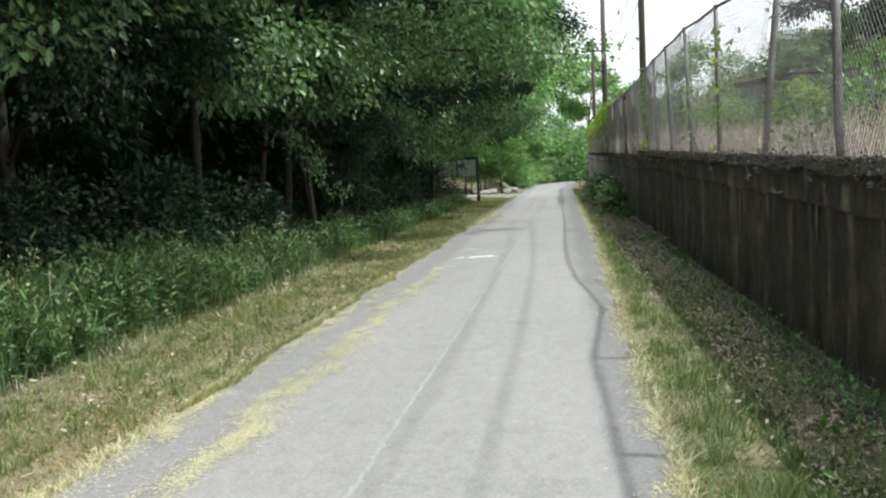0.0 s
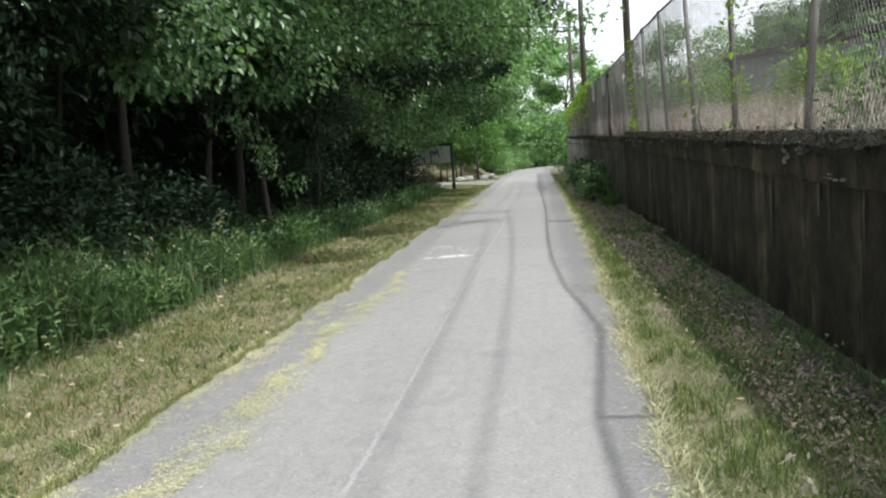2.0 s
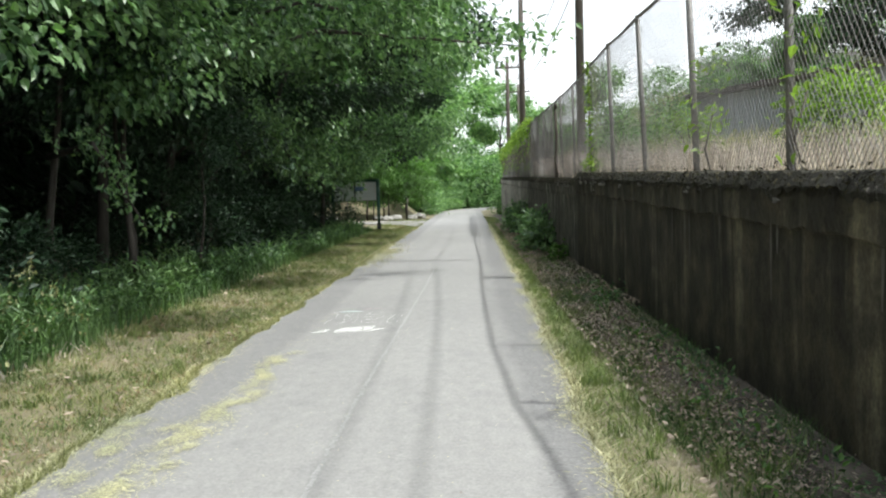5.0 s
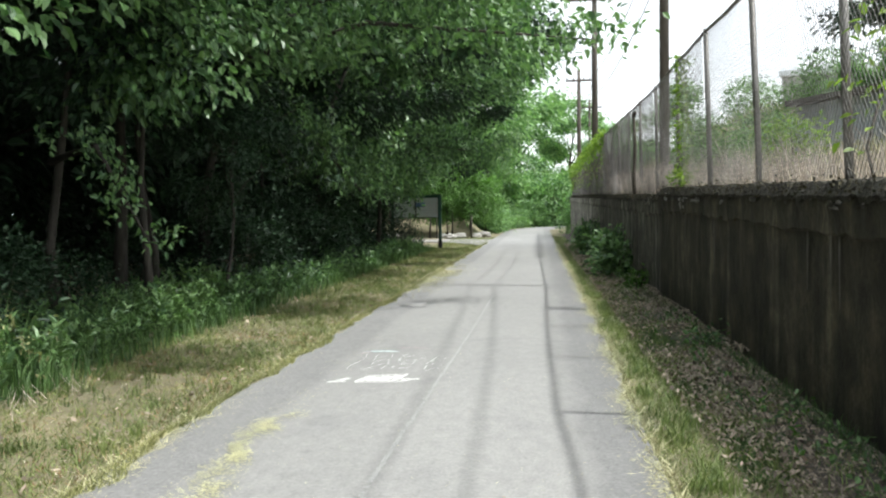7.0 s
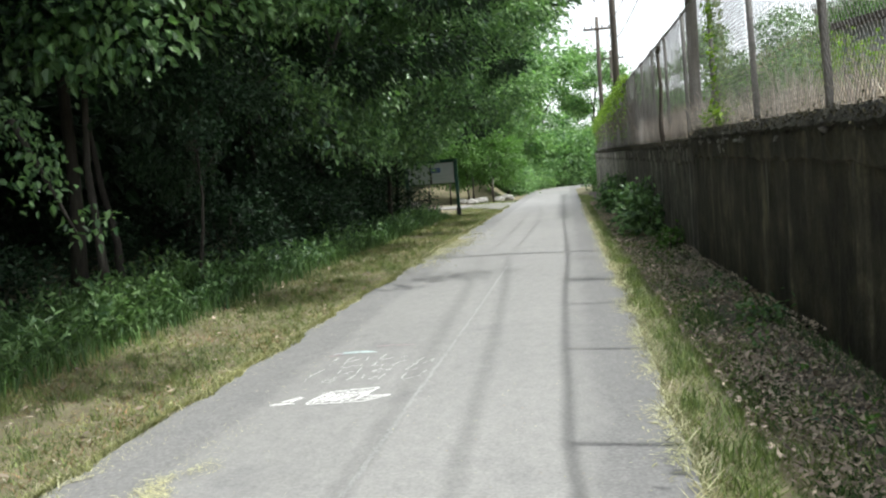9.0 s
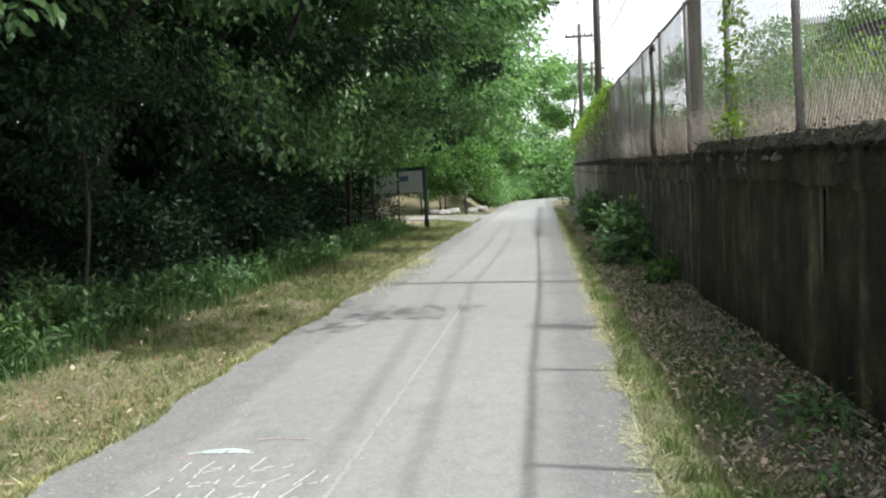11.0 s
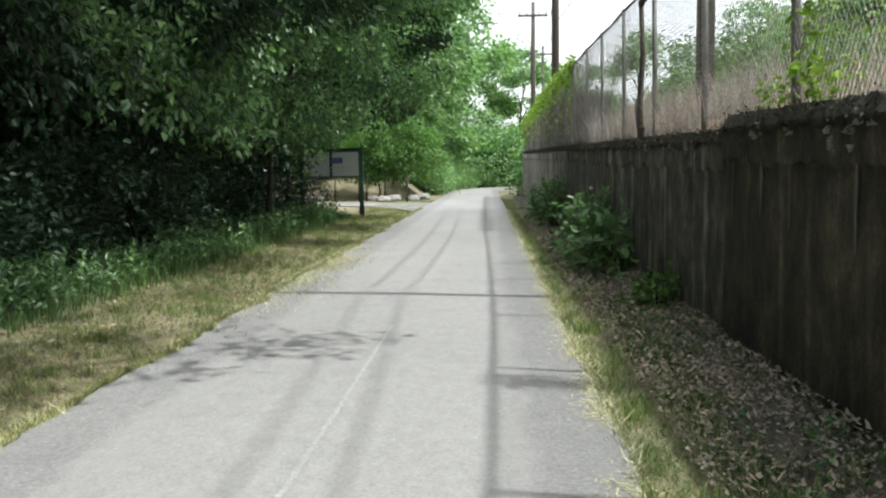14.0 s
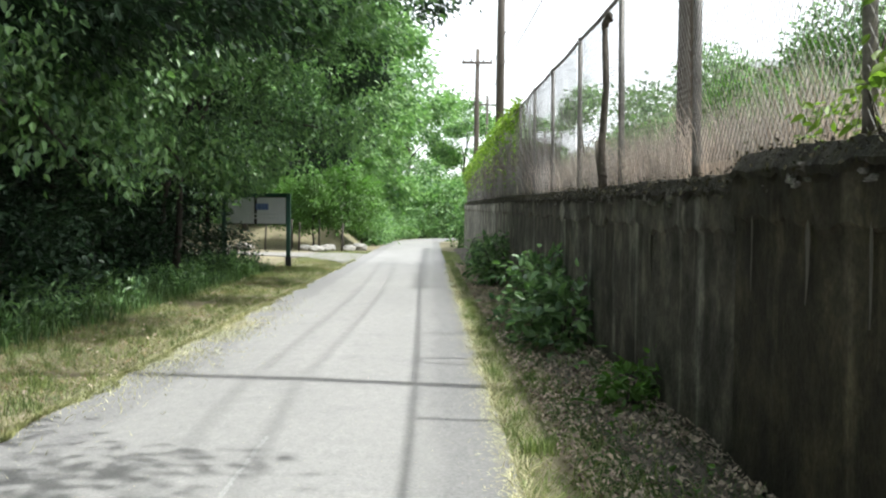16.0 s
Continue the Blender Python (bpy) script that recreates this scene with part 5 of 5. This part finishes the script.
part("limb", bm, DEAD_WOOD, log)

grass("dry_grass", on_bank(patchy(scatter(26000, 4.5, 15, 18, 52, 1.0, 475)[1], 0.5, -0.3, 61)), 0.15, 0.55, 0.02, LAWN, 0.8, 476, "dry yellow-green brush on the bank", "grass", 2)
# shrubs on the bank
for x, y, hgt, r, mat, sd, label in (
        (3.4, 9.6, 0.95, 0.6, LEAF_FRESH, 201, "bright green bush behind the fence"),
        (4.6, 34.0, 1.1, 0.65, LEAF_HAZY, 202, "green shrub in the dry grass behind the fence"),
        (5.4, 38.0, 2.1, 0.9, LEAF_HAZY, 203, "large green shrub behind the fence"),
        (4.2, 29.0, 1.0, 0.6, LEAF_FRESH, 204, "light green shrub behind the fence"),
        (7.4, 35.0, 1.1, 1.0, LEAF_HAZY, 205, "dark green shrub behind the fence"),
        (6.2, 49.0, 0.8, 0.9, LEAF_HAZY, 206, "green shrub far along the bank"),
        (4.9, 25.0, 0.9, 0.6, VINE, 207, "light green shrub behind the fence"),
        (6.4, 31.5, 1.3, 1.2, LEAF_HAZY, 209, "yellow-green bush on the bank"),
        (8.2, 35.0, 1.6, 1.4, LEAF_FRESH, 210, "bright green bush on the bank"),
        (5.2, 30.5, 0.8, 0.8, LEAF_FRESH, 211, "low bright green bush on the bank"),
        (9.5, 29.0, 1.8, 1.3, LEAF_HAZY, 212, "green bush beside the shed"),
        (8.0, 30.0, 1.2, 1.0, LEAF_HAZY, 213, "yellow-green bush on the bank"),
        (9.2, 33.2, 1.4, 1.2, LEAF_HAZY, 214, "green bush on the bank"),
        (7.2, 37.0, 1.2, 1.1, LEAF_HAZY, 215, "yellow-green bush on the bank"),
        (9.8, 38.0, 1.6, 1.3, LEAF_HAZY, 216, "green bush on the bank"),
        (11.5, 35.5, 1.5, 1.3, LEAF_FRESH, 217, "bright green bush on the bank"),
        (8.4, 42.5, 1.5, 1.2, LEAF_HAZY, 218, "green bush far along the bank"),
        (4.6, 16.5, 0.9, 0.7, VINE, 208, "yellow-green bush behind the fence")):
    b = build_shrub("bank_shrub", sd, hgt, r, int(60 * r * hgt) + 20, 20, 0.11, mat, 0.18)
    tagged(b, label, "shrub", "shrubs on the bank")
    b.matrix_world = pose(x, y, lay(x, y) - 0.02)

# long low grey shed wall on the bank
shed = thing("low_shed", (5.65, 27.5, 2.42), "long low grey corrugated metal shed on the bank", "shed", turn=-67.9)
bm = bmesh.new()
box(bm, (0.02, 0.03, 0.0), (26, 3.0, 1.22), 0.01)
part("body", bm, SHED_DARK, shed)
# dark strip in place of the shadowed gap along the shed's bottom
bm = bmesh.new()
box(bm, (-0.05, -0.03, -0.25), (26.05, 0.0, 0.1), 0.01)
part("shadow_strip", bm, DARK_PAINT, shed, "dark strip for the shadowed gap under the shed")
bm = bmesh.new()
row0 = None
for k in range(26 * 8 + 1):
    x, d = k / 8, 0.012 if k % 2 else -0.012
    cur = (bm.verts.new((x, d, 0.1)), bm.verts.new((x, d, 1.2)))
    if row0:
        bm.faces.new((row0[0], cur[0], cur[1], row0[1]))
    row0 = cur
part("cladding", bm, SHED_GREY, shed, "grey ribbed cladding")
bm = bmesh.new()
box(bm, (-0.2, -0.15, 1.22), (26.2, 3.2, 1.34), 0.015)
part("roof", bm, SHED_DARK, shed, "dark brown roof edge")

# pale flat-roofed building far behind the bank
hall = thing("flat_roofed_building", (14.6, 62.0, 2.2), "pale concrete flat-roofed building beyond the bank", "building", turn=-20.0)
bm = bmesh.new()
box(bm, (0, 0, 0), (12, 9, 7.0), 0.03)
part("wall", bm, FRESH_CONCRETE, hall)
bm = bmesh.new()
box(bm, (-0.15, -0.15, 7.0), (12.15, 9.15, 7.35), 0.03)
part("roof", bm, PANEL_GREY, hall, "pale roof edge")

# dark trees and green brush on the slope behind the shed
# darkest ones copy the inner tree, its leaf colour standing for backlit shade
put_spots = [(1, 13.5, 27.5, 40, 0.5), (1, 15.0, 22.0, 80, 0.6), (1, 16.0, 16.0, 10, 0.62), (0, 18.0, 11.0, 10, 0.6), (0, 19.0, 25.0, 10, 0.6), (1, 12.5, 34.0, 200, 0.36),
             (1, 8.7, 33.0, 60, 0.22), (2, 11.2, 28.5, 150, 0.42), (1, 9.8, 31.5, 80, 0.27), (1, 11.6, 26.6, 250, 0.5), (1, 13.2, 23.6, 310, 0.55), (2, 10.9, 35.5, 20, 0.5), (2, 13.4, 30.0, 130, 0.6), (2, 14.6, 20.5, 200, 0.55)]
for i, x, y, turn, k in put_spots:
    m = Matrix.Translation((x, y, lay(x, y) - 0.1)) @ pose(0, 0, 0, 0, 0, turn) @ Matrix.Scale(k, 4)
    tagged(copy_thing(FAR[i], m), "dull green tree on the slope behind the shed", "tree", "trees on the slope").matrix_world = m
